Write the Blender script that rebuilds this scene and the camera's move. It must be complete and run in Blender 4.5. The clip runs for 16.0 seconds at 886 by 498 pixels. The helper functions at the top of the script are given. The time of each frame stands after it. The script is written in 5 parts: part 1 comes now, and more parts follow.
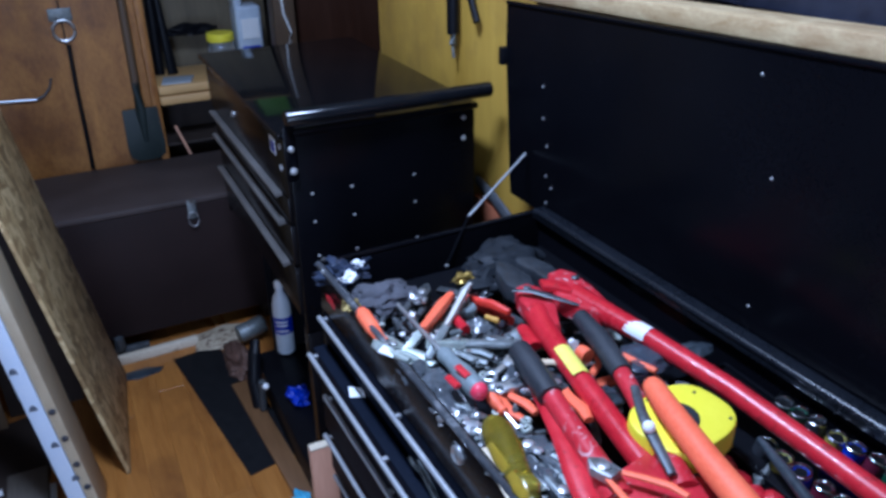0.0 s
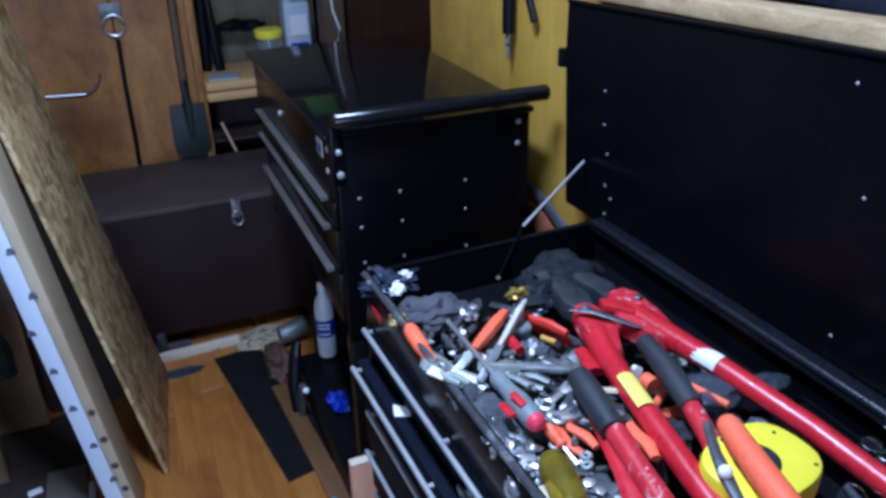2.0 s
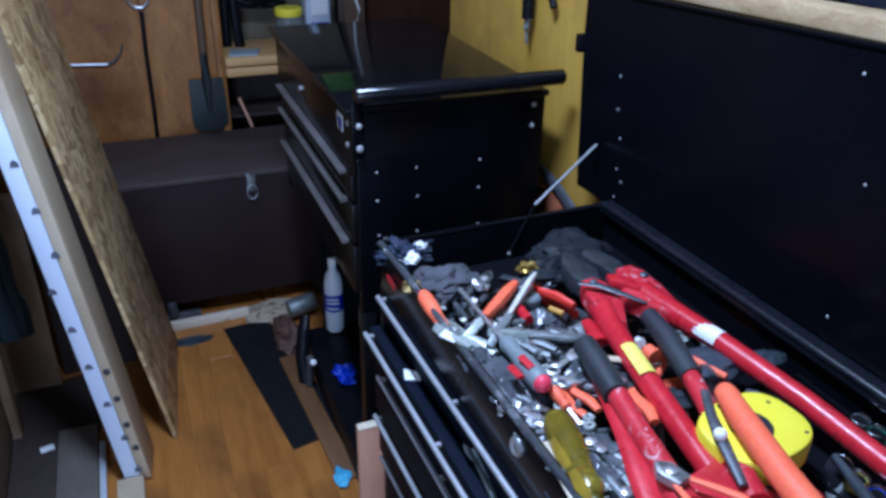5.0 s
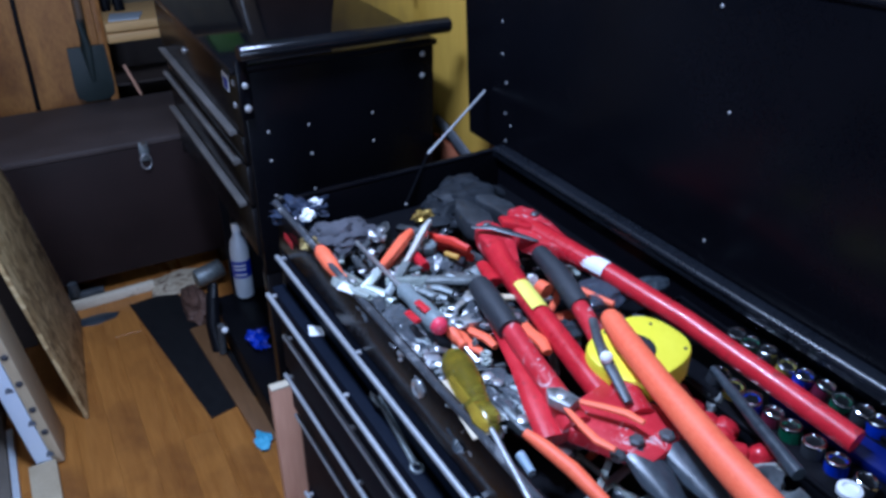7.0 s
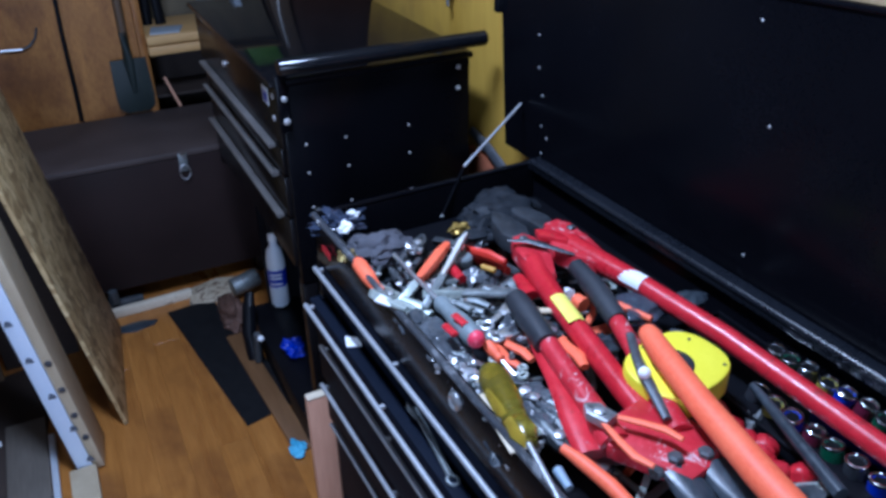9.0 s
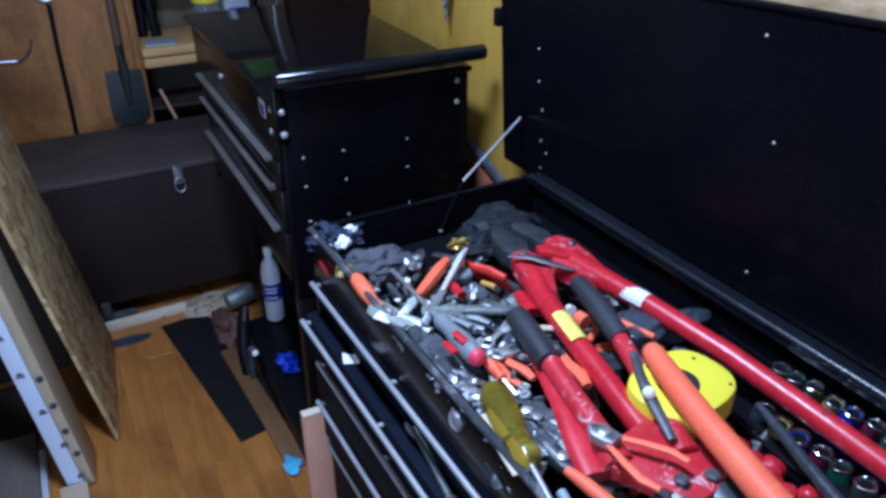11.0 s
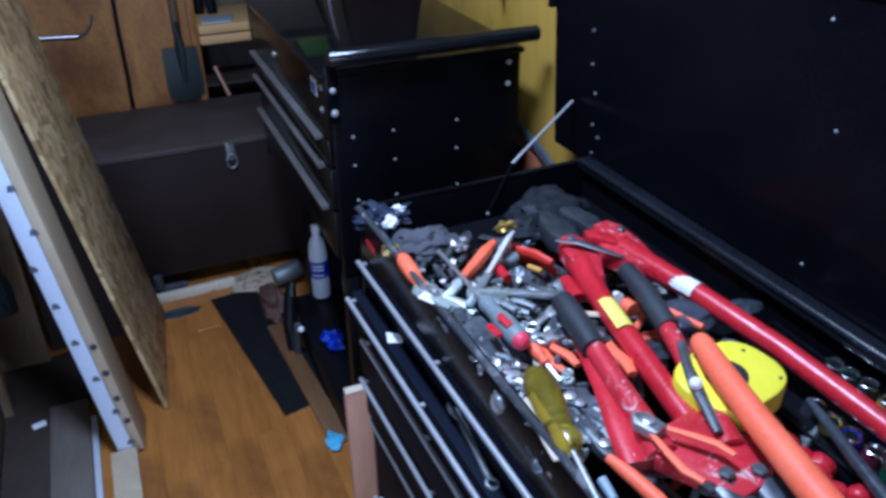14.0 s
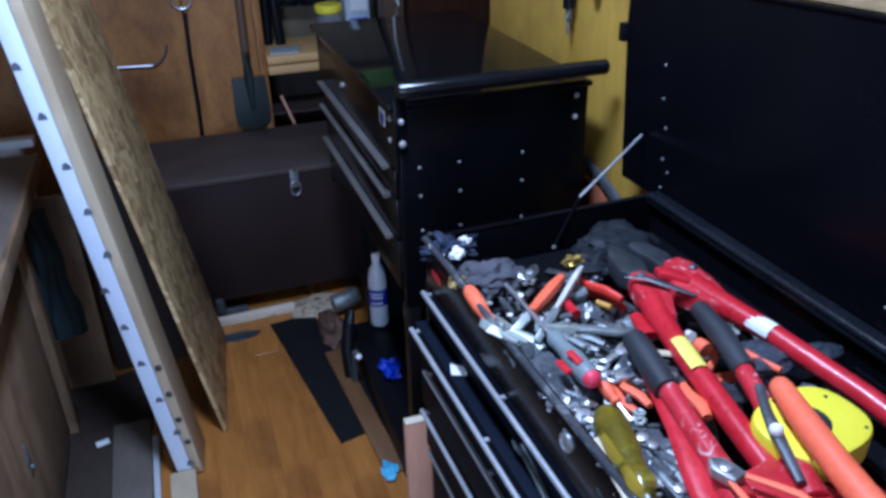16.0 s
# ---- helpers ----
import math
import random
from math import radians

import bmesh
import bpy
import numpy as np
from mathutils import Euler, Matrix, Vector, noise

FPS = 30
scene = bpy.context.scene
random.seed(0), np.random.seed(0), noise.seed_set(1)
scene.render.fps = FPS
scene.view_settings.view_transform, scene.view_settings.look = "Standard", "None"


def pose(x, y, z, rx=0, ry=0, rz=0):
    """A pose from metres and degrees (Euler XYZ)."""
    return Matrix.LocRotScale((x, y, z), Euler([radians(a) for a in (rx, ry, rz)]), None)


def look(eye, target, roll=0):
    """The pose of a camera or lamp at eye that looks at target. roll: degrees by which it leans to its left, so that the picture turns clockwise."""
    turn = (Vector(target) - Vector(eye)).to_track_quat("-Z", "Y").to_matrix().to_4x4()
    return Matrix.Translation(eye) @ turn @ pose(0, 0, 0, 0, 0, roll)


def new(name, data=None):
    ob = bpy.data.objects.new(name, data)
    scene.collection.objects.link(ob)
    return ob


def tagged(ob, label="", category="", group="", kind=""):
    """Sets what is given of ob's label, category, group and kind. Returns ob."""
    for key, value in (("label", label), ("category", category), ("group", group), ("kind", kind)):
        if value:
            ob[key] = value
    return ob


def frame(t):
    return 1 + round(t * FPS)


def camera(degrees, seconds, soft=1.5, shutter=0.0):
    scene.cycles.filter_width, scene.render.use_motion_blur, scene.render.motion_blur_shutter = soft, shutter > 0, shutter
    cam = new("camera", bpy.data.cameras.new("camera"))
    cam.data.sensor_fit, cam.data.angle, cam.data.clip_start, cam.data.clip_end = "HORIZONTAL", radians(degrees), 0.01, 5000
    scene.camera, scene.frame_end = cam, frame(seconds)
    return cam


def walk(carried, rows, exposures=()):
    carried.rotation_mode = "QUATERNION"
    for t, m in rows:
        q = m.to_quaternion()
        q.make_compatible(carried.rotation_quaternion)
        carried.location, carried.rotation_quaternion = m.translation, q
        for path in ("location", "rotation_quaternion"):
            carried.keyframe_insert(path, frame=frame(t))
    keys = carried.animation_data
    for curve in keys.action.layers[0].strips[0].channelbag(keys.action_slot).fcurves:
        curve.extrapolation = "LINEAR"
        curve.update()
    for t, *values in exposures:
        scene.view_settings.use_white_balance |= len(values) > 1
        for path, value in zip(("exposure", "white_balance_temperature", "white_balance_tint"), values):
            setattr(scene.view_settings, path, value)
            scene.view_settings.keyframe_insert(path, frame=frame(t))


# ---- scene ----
cam = camera(58.7, 16.0, soft=3.2, shutter=0.5)
PATH = [
    (0, (-0.037, -0.253, 1.671), (0.74, 1.356, 0.772), -1.0),
    (0.5, (-0.041, -0.244, 1.668), (0.71, 1.38, 0.775), -0.2),
    (1, (-0.039, -0.222, 1.664), (0.704, 1.394, 0.75), -0.6),
    (1.5, (-0.03, -0.177, 1.665), (0.666, 1.476, 0.78), -0.3),
    (2, (-0.022, -0.173, 1.66), (0.66, 1.476, 0.757), -1.1),
    (2.5, (-0.033, -0.196, 1.656), (0.661, 1.421, 0.705), -0.4),
    (3, (-0.06, -0.214, 1.661), (0.572, 1.433, 0.719), 1.1),
    (3.5, (-0.059, -0.223, 1.658), (0.596, 1.426, 0.734), 0.9),
    (6, (-0.062, -0.22, 1.652), (0.62, 1.412, 0.718), 1.5),
    (6.5, (-0.041, -0.244, 1.648), (0.731, 1.313, 0.659), 0.9),
    (7, (-0.036, -0.253, 1.653), (0.8, 1.252, 0.634), 0.2),
    (7.5, (-0.037, -0.241, 1.657), (0.767, 1.267, 0.619), -0.8),
    (8, (-0.045, -0.241, 1.658), (0.743, 1.293, 0.645), -0.5),
    (8.5, (-0.045, -0.244, 1.656), (0.723, 1.294, 0.635), -0.3),
    (9, (-0.045, -0.252, 1.663), (0.726, 1.3, 0.663), -0.8),
    (11.5, (-0.044, -0.23, 1.658), (0.758, 1.325, 0.69), -0.0),
    (12, (-0.043, -0.232, 1.66), (0.768, 1.32, 0.695), 0.3),
    (12.5, (-0.045, -0.233, 1.658), (0.75, 1.326, 0.688), 0.3),
    (13, (-0.044, -0.236, 1.662), (0.736, 1.337, 0.702), -0.1),
    (13.5, (-0.05, -0.238, 1.661), (0.689, 1.342, 0.683), 0.2),
    (14, (-0.044, -0.229, 1.655), (0.632, 1.36, 0.646), -0.6),
    (14.5, (-0.052, -0.22, 1.663), (0.51, 1.429, 0.68), -2.4),
    (15, (-0.057, -0.216, 1.659), (0.47, 1.452, 0.688), -1.5),
    (15.5, (-0.065, -0.219, 1.658), (0.482, 1.447, 0.695), -1.4),
    (16, (-0.065, -0.214, 1.658), (0.502, 1.456, 0.715), -1.3),
]
walk(cam, [(t, look(eye, target, roll)) for t, eye, target, roll in PATH], [(0.0, 0.0, 4720, 16), (16.0, 0.0, 4720, 16)])

# ---- light ----
world = bpy.data.worlds.new("World")
world.use_nodes = True
world.node_tree.nodes["Background"].inputs["Color"].default_value = (0.02, 0.025, 0.04, 1)
world.node_tree.nodes["Background"].inputs["Strength"].default_value = 0.3
scene.world = world
SOUTH_FILL_Y = -1.85
lamp_data = bpy.data.lights.new("ceiling_lamp_light", "AREA")
lamp_data.shape, lamp_data.size, lamp_data.size_y = "RECTANGLE", 0.16, 0.6
lamp_data.energy, lamp_data.color = 46, (0.90, 0.95, 1.0)
lamp = new("ceiling_lamp_light", lamp_data)
lamp.matrix_world = pose(0.06, 0.78, 2.575)
# unseen cool fill, added to brighten the left side and south-facing surfaces
south_fill_data = bpy.data.lights.new("south_fill_light", "AREA")
south_fill_data.shape, south_fill_data.size, south_fill_data.size_y = "RECTANGLE", 0.8, 1.9
south_fill_data.energy, south_fill_data.color = 38, (0.86, 0.93, 1.0)
south_fill = new("south_fill_light", south_fill_data)
south_fill.matrix_world = look((-0.9, SOUTH_FILL_Y, 1.1), (-0.9, 1.0, 1.1))


# ---- building helpers ----
def box(bm, lo, hi, bev=0.0, seg=2, m=None):
    size = [h - l for l, h in zip(lo, hi)]
    mid = [(l + h) / 2 for l, h in zip(lo, hi)]
    geo = bmesh.ops.create_cube(bm, size=1, matrix=Matrix.Translation(mid) @ Matrix.Diagonal((*size, 1)))
    vs = geo["verts"]
    if bev:
        es = list({e for v in vs for e in v.link_edges})
        out = bmesh.ops.bevel(bm, geom=es, offset=bev, segments=seg, affect="EDGES", profile=0.5)
        vs = list({v for f in out["faces"] for v in f.verts} | {v for v in vs if v.is_valid})
    if m is not None:
        bmesh.ops.transform(bm, matrix=m, verts=vs)
    return vs


def rod(bm, pts, r, seg=10, flat=1.0, up=(0, 0, 1)):
    """A swept tube through pts; r a radius or one for each point; flat squeezes it along up."""
    pts = [Vector(p) for p in pts]
    rs = list(r) if isinstance(r, (list, tuple)) else [r] * len(pts)
    rings = []
    for i, p in enumerate(pts):
        d = (pts[min(i + 1, len(pts) - 1)] - pts[max(i - 1, 0)]).normalized()
        u = Vector(up) - d * d.dot(Vector(up))
        if u.length < 1e-3:
            u = Vector((1, 0, 0)) - d * d.x
        u.normalize()
        w = d.cross(u)
        rings.append([bm.verts.new(p + rs[i] * (math.cos(a) * w + flat * math.sin(a) * u))
                      for a in (2 * math.pi * k / seg for k in range(seg))])
    for a, b in zip(rings, rings[1:]):
        for k in range(seg):
            bm.faces.new((a[k], a[(k + 1) % seg], b[(k + 1) % seg], b[k]))
    bm.faces.new(list(reversed(rings[0])))
    bm.faces.new(rings[-1])
    return [v for ring in rings for v in ring]


def lathe(bm, profile, seg=20, m=None):
    """Turns (radius, z) points round z."""
    rings = [[bm.verts.new((r * math.cos(2 * math.pi * k / seg), r * math.sin(2 * math.pi * k / seg), z)) for k in range(seg)] for r, z in profile]
    for a, b in zip(rings, rings[1:]):
        for k in range(seg):
            bm.faces.new((a[k], a[(k + 1) % seg], b[(k + 1) % seg], b[k]))
    bm.faces.new(list(reversed(rings[0])))
    bm.faces.new(rings[-1])
    vs = [v for ring in rings for v in ring]
    if m is not None:
        bmesh.ops.transform(bm, matrix=m, verts=vs)
    return vs


def slab(bm, outline, z0, z1, m=None, bev=0.0):
    """An outline in x, y raised from z0 to z1."""
    vs = [bm.verts.new((x, y, z0)) for x, y in outline]
    f = bm.faces.new(vs)
    ext = bmesh.ops.extrude_face_region(bm, geom=[f])
    top = [g for g in ext["geom"] if isinstance(g, bmesh.types.BMVert)]
    for v in top:
        v.co.z = z1
    vs = vs + top
    if bev:
        es = list({e for v in top for e in v.link_edges if all(w in top for w in e.verts)})
        out = bmesh.ops.bevel(bm, geom=es, offset=bev, segments=2, affect="EDGES", profile=0.5)
        vs = list({v for v in vs if v.is_valid} | {v for g in out["faces"] for v in g.verts})
    if m is not None:
        bmesh.ops.transform(bm, matrix=m, verts=vs)
    return vs


def patch(bm, p0, p1, r, side, reach=0.15):
    """A sticker that covers one side of a tube from p0 to p1."""
    p0, p1, side = Vector(p0), Vector(p1), Vector(side).normalized()
    rod(bm, [p0, p1], r, 24)
    axis = (p1 - p0).normalized()
    gone = [v for v in bm.verts if ((v.co - p0) - axis * (v.co - p0).dot(axis)).normalized().dot(side) < reach]
    bmesh.ops.delete(bm, geom=gone, context="VERTS")


def mesh_of(name, bm, material, smooth=35):
    bmesh.ops.recalc_face_normals(bm, faces=bm.faces)
    me = bpy.data.meshes.new(name)
    if smooth:
        for f in bm.faces:
            f.smooth = True
        for e in bm.edges:
            e.smooth = len(e.link_faces) == 2 and e.calc_face_angle(4) < radians(smooth)
    bm.to_mesh(me)
    bm.free()
    for mt in (material if isinstance(material, (list, tuple)) else [material]):
        me.materials.append(mt)
    return me


def thing(name, base, label, category, group=""):
    ob = new(name)
    ob.empty_display_size = 0.05
    ob.location = base
    bpy.context.view_layer.update()
    return tagged(ob, label, category, group)


def part(name, bm, material, parent, label=""):
    """One mesh under a thing or a part; the mesh is given in world places."""
    ob = new(name, mesh_of(name, bm, material))
    ob.parent = parent
    base = parent.matrix_basis if parent.parent is None else parent.parent.matrix_basis
    if parent.parent is None:
        ob.matrix_parent_inverse = base.inverted()
    if label:
        ob["label"] = label
    return ob


def single(name, bm, material, label="", category="", group="", kind=""):
    return tagged(new(name, mesh_of(name, bm, material)), label, category, group, kind)


def B():
    return bmesh.new()


# ---- materials ----
def shader(name):
    mt = bpy.data.materials.new(name)
    mt.use_nodes = True
    return mt, mt.node_tree, mt.node_tree.nodes["Principled BSDF"]


def coords(nt, scale=(1, 1, 1), rot=(0, 0, 0), per_object=False):
    tc, mp = nt.nodes.new("ShaderNodeTexCoord"), nt.nodes.new("ShaderNodeMapping")
    mp.inputs["Scale"].default_value = scale
    mp.inputs["Rotation"].default_value = [radians(a) for a in rot]
    nt.links.new(tc.outputs["Object"], mp.inputs["Vector"])
    if per_object:
        oi, mul = nt.nodes.new("ShaderNodeObjectInfo"), nt.nodes.new("ShaderNodeMath")
        mul.operation = "MULTIPLY"
        mul.inputs[1].default_value = 37.0
        nt.links.new(oi.outputs["Random"], mul.inputs[0])
        nt.links.new(mul.outputs[0], mp.inputs["Location"])
    return mp.outputs["Vector"]


def noise_node(nt, vec, scale, detail=4, rough=0.55, dist=0.0):
    n = nt.nodes.new("ShaderNodeTexNoise")
    n.inputs["Scale"].default_value, n.inputs["Detail"].default_value = scale, detail
    n.inputs["Roughness"].default_value, n.inputs["Distortion"].default_value = rough, dist
    nt.links.new(vec, n.inputs["Vector"])
    return n.outputs["Fac"]


def ramp(nt, fac, stops):
    r = nt.nodes.new("ShaderNodeValToRGB")
    el = r.color_ramp.elements
    while len(el) < len(stops):
        el.new(0.5)
    for e, (p, c) in zip(el, stops):
        e.position, e.color = p, (*(c if isinstance(c, (tuple, list)) else (c, c, c)), 1)
    nt.links.new(fac, r.inputs["Fac"])
    return r.outputs["Color"]


def mix(nt, fac, a, b, mode="MIX"):
    m = nt.nodes.new("ShaderNodeMix")
    m.data_type, m.blend_type = "RGBA", mode
    for key, val in ((0, fac), (6, a), (7, b)):
        if isinstance(val, (int, float)):
            m.inputs[key].default_value = val
        elif isinstance(val, tuple):
            m.inputs[key].default_value = (*val, 1)
        else:
            nt.links.new(val, m.inputs[key])
    return m.outputs[2]


def bump(nt, bsdf, height, strength, dist=0.002):
    b = nt.nodes.new("ShaderNodeBump")
    b.inputs["Strength"].default_value, b.inputs["Distance"].default_value = strength, dist
    nt.links.new(height, b.inputs["Height"])
    nt.links.new(b.outputs["Normal"], bsdf.inputs["Normal"])


def surface(name, c1, c2, rough=(0.3, 0.5), metal=0.0, fine=60, coarse=6, relief=0.15, wear=None, wear_at=0.68, scale=(1, 1, 1), coat=0.0, spec=0.5):
    """Painted, moulded or plain surface: two scales of colour change, uneven gloss, fine relief and optional worn patches."""
    mt, nt, bs = shader(name)
    v = coords(nt, scale, per_object=True)
    big, small = noise_node(nt, v, coarse, 3), noise_node(nt, v, fine, 5, 0.65)
    blend = mix(nt, 0.5, big, small)
    col = ramp(nt, blend, [(0.36, c1), (0.64, c2)])
    if wear:
        patch = noise_node(nt, v, coarse * 3.1, 6, 0.7, 0.6)
        mask = ramp(nt, patch, [(wear_at - 0.03, 0.0), (wear_at + 0.03, 1.0)])
        col = mix(nt, mask, col, wear)
    nt.links.new(col, bs.inputs["Base Color"])
    nt.links.new(ramp(nt, blend, [(0.3, rough[0]), (0.7, rough[1])]), bs.inputs["Roughness"])
    bs.inputs["Metallic"].default_value = metal
    bs.inputs["Coat Weight"].default_value = coat
    bs.inputs["Specular IOR Level"].default_value = spec
    if relief:
        bump(nt, bs, small, relief, 0.001)
    return mt


def timber(name, dark, light, along="x", rings=14, rough=(0.45, 0.7), stretch=14, knots=False, stains=None):
    """Sawn wood: long grain along one axis, broad tone changes, and stains."""
    mt, nt, bs = shader(name)
    k = 1.0 / stretch
    sc = {"x": (k, 1, 1), "y": (1, k, 1), "z": (1, 1, k)}[along]
    v = coords(nt, sc, per_object=True)
    broad = noise_node(nt, v, rings, 4, 0.6, 1.2)
    fine = noise_node(nt, v, rings * 14, 4, 0.6)
    both = mix(nt, 0.35, broad, fine)
    col = ramp(nt, both, [(0.3, dark), (0.5, [(a + b) / 2 for a, b in zip(dark, light)]), (0.68, light)])
    if knots:
        vo = nt.nodes.new("ShaderNodeTexVoronoi")
        vo.inputs["Scale"].default_value = 3.4
        nt.links.new(coords(nt, {"x": (0.5, 1, 1), "y": (1, 0.5, 1), "z": (1, 1, 0.5)}[along]), vo.inputs["Vector"])
        col = mix(nt, ramp(nt, vo.outputs["Distance"], [(0.03, 0.75), (0.1, 0.0)]), col, tuple(c * 0.45 for c in dark))
    if stains:
        st = noise_node(nt, coords(nt), 2.3, 5, 0.65)
        col = mix(nt, ramp(nt, st, [(0.48, 0.0), (0.68, 0.7)]), col, stains)
    nt.links.new(col, bs.inputs["Base Color"])
    nt.links.new(ramp(nt, broad, [(0.3, rough[0]), (0.7, rough[1])]), bs.inputs["Roughness"])
    bump(nt, bs, fine, 0.25, 0.001)
    return mt


def strand_board(name, tone=1.0):
    """Pressed strand board: flat overlapping wood flakes of several tones."""
    mt, nt, bs = shader(name)
    flakes = []
    for rot, sc in (((20, 35, 40), (20, 46, 20)), ((-30, 10, -50), (44, 18, 24))):
        vo = nt.nodes.new("ShaderNodeTexVoronoi")
        vo.inputs["Scale"].default_value = 1.0
        vo.inputs["Randomness"].default_value = 1.0
        nt.links.new(coords(nt, sc, rot), vo.inputs["Vector"])
        flakes.append(vo)
    sel = noise_node(nt, coords(nt), 22, 2)
    sep = nt.nodes.new("ShaderNodeSeparateColor"), nt.nodes.new("ShaderNodeSeparateColor")
    for s_, f in zip(sep, flakes):
        nt.links.new(f.outputs["Color"], s_.inputs[0])
    tone_fac = mix(nt, ramp(nt, sel, [(0.48, 0.0), (0.52, 1.0)]), sep[0].outputs[0], sep[1].outputs[1])
    grain = noise_node(nt, coords(nt, (1, 1, 0.2)), 160, 3)
    t = tone
    col = ramp(nt, tone_fac, [(0.0, (0.13 * t, 0.08 * t, 0.03 * t)), (0.25, (0.27 * t, 0.18 * t, 0.075 * t)), (0.6, (0.40 * t, 0.29 * t, 0.13 * t)), (1.0, (0.56 * t, 0.44 * t, 0.23 * t))])
    col = mix(nt, 0.25, col, ramp(nt, grain, [(0.3, (0.12, 0.08, 0.03)), (0.7, (0.5, 0.38, 0.2))]))
    nt.links.new(col, bs.inputs["Base Color"])
    bs.inputs["Roughness"].default_value = 0.6
    bump(nt, bs, tone_fac, 0.5, 0.001)
    return mt


BLACK_PAINT = surface("black_gloss_enamel", (0.0023, 0.0024, 0.0036), (0.0036, 0.0037, 0.0054), (0.16, 0.3), fine=180, coarse=5, relief=0.02, wear=(0.006, 0.006, 0.008), wear_at=0.68, spec=0.10)
BLACK_MIRROR = surface("black_mirror_enamel", (0.003, 0.0032, 0.004), (0.005, 0.005, 0.006), (0.03, 0.10), fine=120, coarse=4, relief=0.01, spec=0.28)
BLACK_SATIN = surface("black_satin_steel", (0.0032, 0.0034, 0.0048), (0.0062, 0.0064, 0.0085), (0.3, 0.5), fine=120, coarse=4, relief=0.05, spec=0.13)
BLACK_FRONT = surface("black_drawer_enamel", (0.0046, 0.0042, 0.0048), (0.0078, 0.007, 0.0078), (0.16, 0.3), fine=150, coarse=4, relief=0.03, spec=0.17)
# black drawer enamel tinted to paint in its bluish reflection
SHEEN_FRONT = surface("drawer_blue_sheen", (0.0050, 0.0070, 0.0130), (0.0085, 0.0112, 0.0200), (0.5, 0.65), fine=150, coarse=4, relief=0.03, spec=0.04)
ALUMINIUM = surface("dull_aluminium", (0.34, 0.35, 0.37), (0.48, 0.49, 0.51), (0.45, 0.6), 0.5, 140, 9, 0.08)
DULL_PULL = surface("darker_aluminium", (0.10, 0.094, 0.088), (0.17, 0.16, 0.15), (0.5, 0.65), 0.4, 140, 9, 0.1)
STEEL = surface("worn_tool_steel", (0.10, 0.115, 0.12), (0.29, 0.31, 0.31), (0.4, 0.62), 0.55, 90, 12, 0.15, (0.08, 0.06, 0.045), 0.64)
ZINC = surface("dull_zinc_bolt", (0.34, 0.34, 0.35), (0.5, 0.5, 0.5), (0.4, 0.6), 0.3, 200, 30, 0.1)
PLY_ORANGE = timber("varnished_plywood", (0.17, 0.064, 0.013), (0.45, 0.212, 0.047), "z", 9, (0.4, 0.6), 2.6, True, (0.09, 0.03, 0.011))
YELLOW_WALL = timber("yellow_pine_panel", (0.41, 0.245, 0.030), (0.56, 0.36, 0.055), "z", 5, (0.4, 0.6), 9, False, (0.24, 0.14, 0.035))
DARK_BROWN = timber("dark_brown_panel", (0.03, 0.012, 0.007), (0.07, 0.028, 0.014), "z", 6, (0.3, 0.5), 9)
FLOOR_WOOD = timber("orange_floor_boards", (0.25, 0.092, 0.016), (0.47, 0.205, 0.040), "y", 7, (0.22, 0.42), 10, False, (0.15, 0.055, 0.015))
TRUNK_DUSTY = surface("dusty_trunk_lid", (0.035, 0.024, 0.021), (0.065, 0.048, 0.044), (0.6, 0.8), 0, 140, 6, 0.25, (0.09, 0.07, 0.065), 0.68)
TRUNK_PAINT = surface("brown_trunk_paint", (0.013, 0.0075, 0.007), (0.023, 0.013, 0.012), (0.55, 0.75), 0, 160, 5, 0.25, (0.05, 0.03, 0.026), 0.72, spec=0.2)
OSB = strand_board("strand_board", 1.5)
WHITE_METAL = surface("white_coated_steel", (0.70, 0.80, 0.97), (0.78, 0.86, 0.99), (0.3, 0.45), 0, 120, 5, 0.05)
STAMP = surface("grey_stamped_mark", (0.07, 0.08, 0.11), (0.13, 0.15, 0.19), (0.5, 0.6))
DARK_MARK = surface("dark_stamped_mark", (0.02, 0.02, 0.03), (0.05, 0.05, 0.06), (0.5, 0.6))
PLASTER = surface("dull_white_paint", (0.35, 0.34, 0.32), (0.45, 0.44, 0.42), (0.6, 0.8), 0, 40, 2, 0.2)
GRIT = surface("black_grip_tape", (0.005, 0.005, 0.006), (0.012, 0.012, 0.013), (0.8, 0.95), 0, 900, 30, 0.8, spec=0.15)

# ---- more materials ----
RED = surface("red_tool_enamel", (0.42, 0.010, 0.020), (0.58, 0.022, 0.035), (0.22, 0.45), 0, 120, 14, 0.12, (0.30, 0.02, 0.025), 0.62, coat=0.2)
RED_WORN = surface("red_enamel_scuffed", (0.40, 0.012, 0.022), (0.56, 0.03, 0.045), (0.3, 0.5), 0, 140, 16, 0.2, (0.62, 0.40, 0.41), 0.605)
ORANGE = surface("orange_grip_rubber", (0.78, 0.115, 0.045), (0.90, 0.185, 0.08), (0.45, 0.65), 0, 160, 10, 0.15, (0.45, 0.07, 0.02), 0.7)
YELLOW = surface("yellow_case_plastic", (0.82, 0.72, 0.02), (0.90, 0.80, 0.04), (0.35, 0.5), 0, 120, 9, 0.06, (0.6, 0.5, 0.03), 0.74)
YELLOW_LABEL = surface("yellow_label", (0.85, 0.74, 0.10), (0.9, 0.8, 0.16), (0.4, 0.5), 0, 90, 20, 0.05)
WHITE_LABEL = surface("white_label", (0.78, 0.80, 0.82), (0.86, 0.87, 0.88), (0.4, 0.55), 0, 90, 20, 0.05)
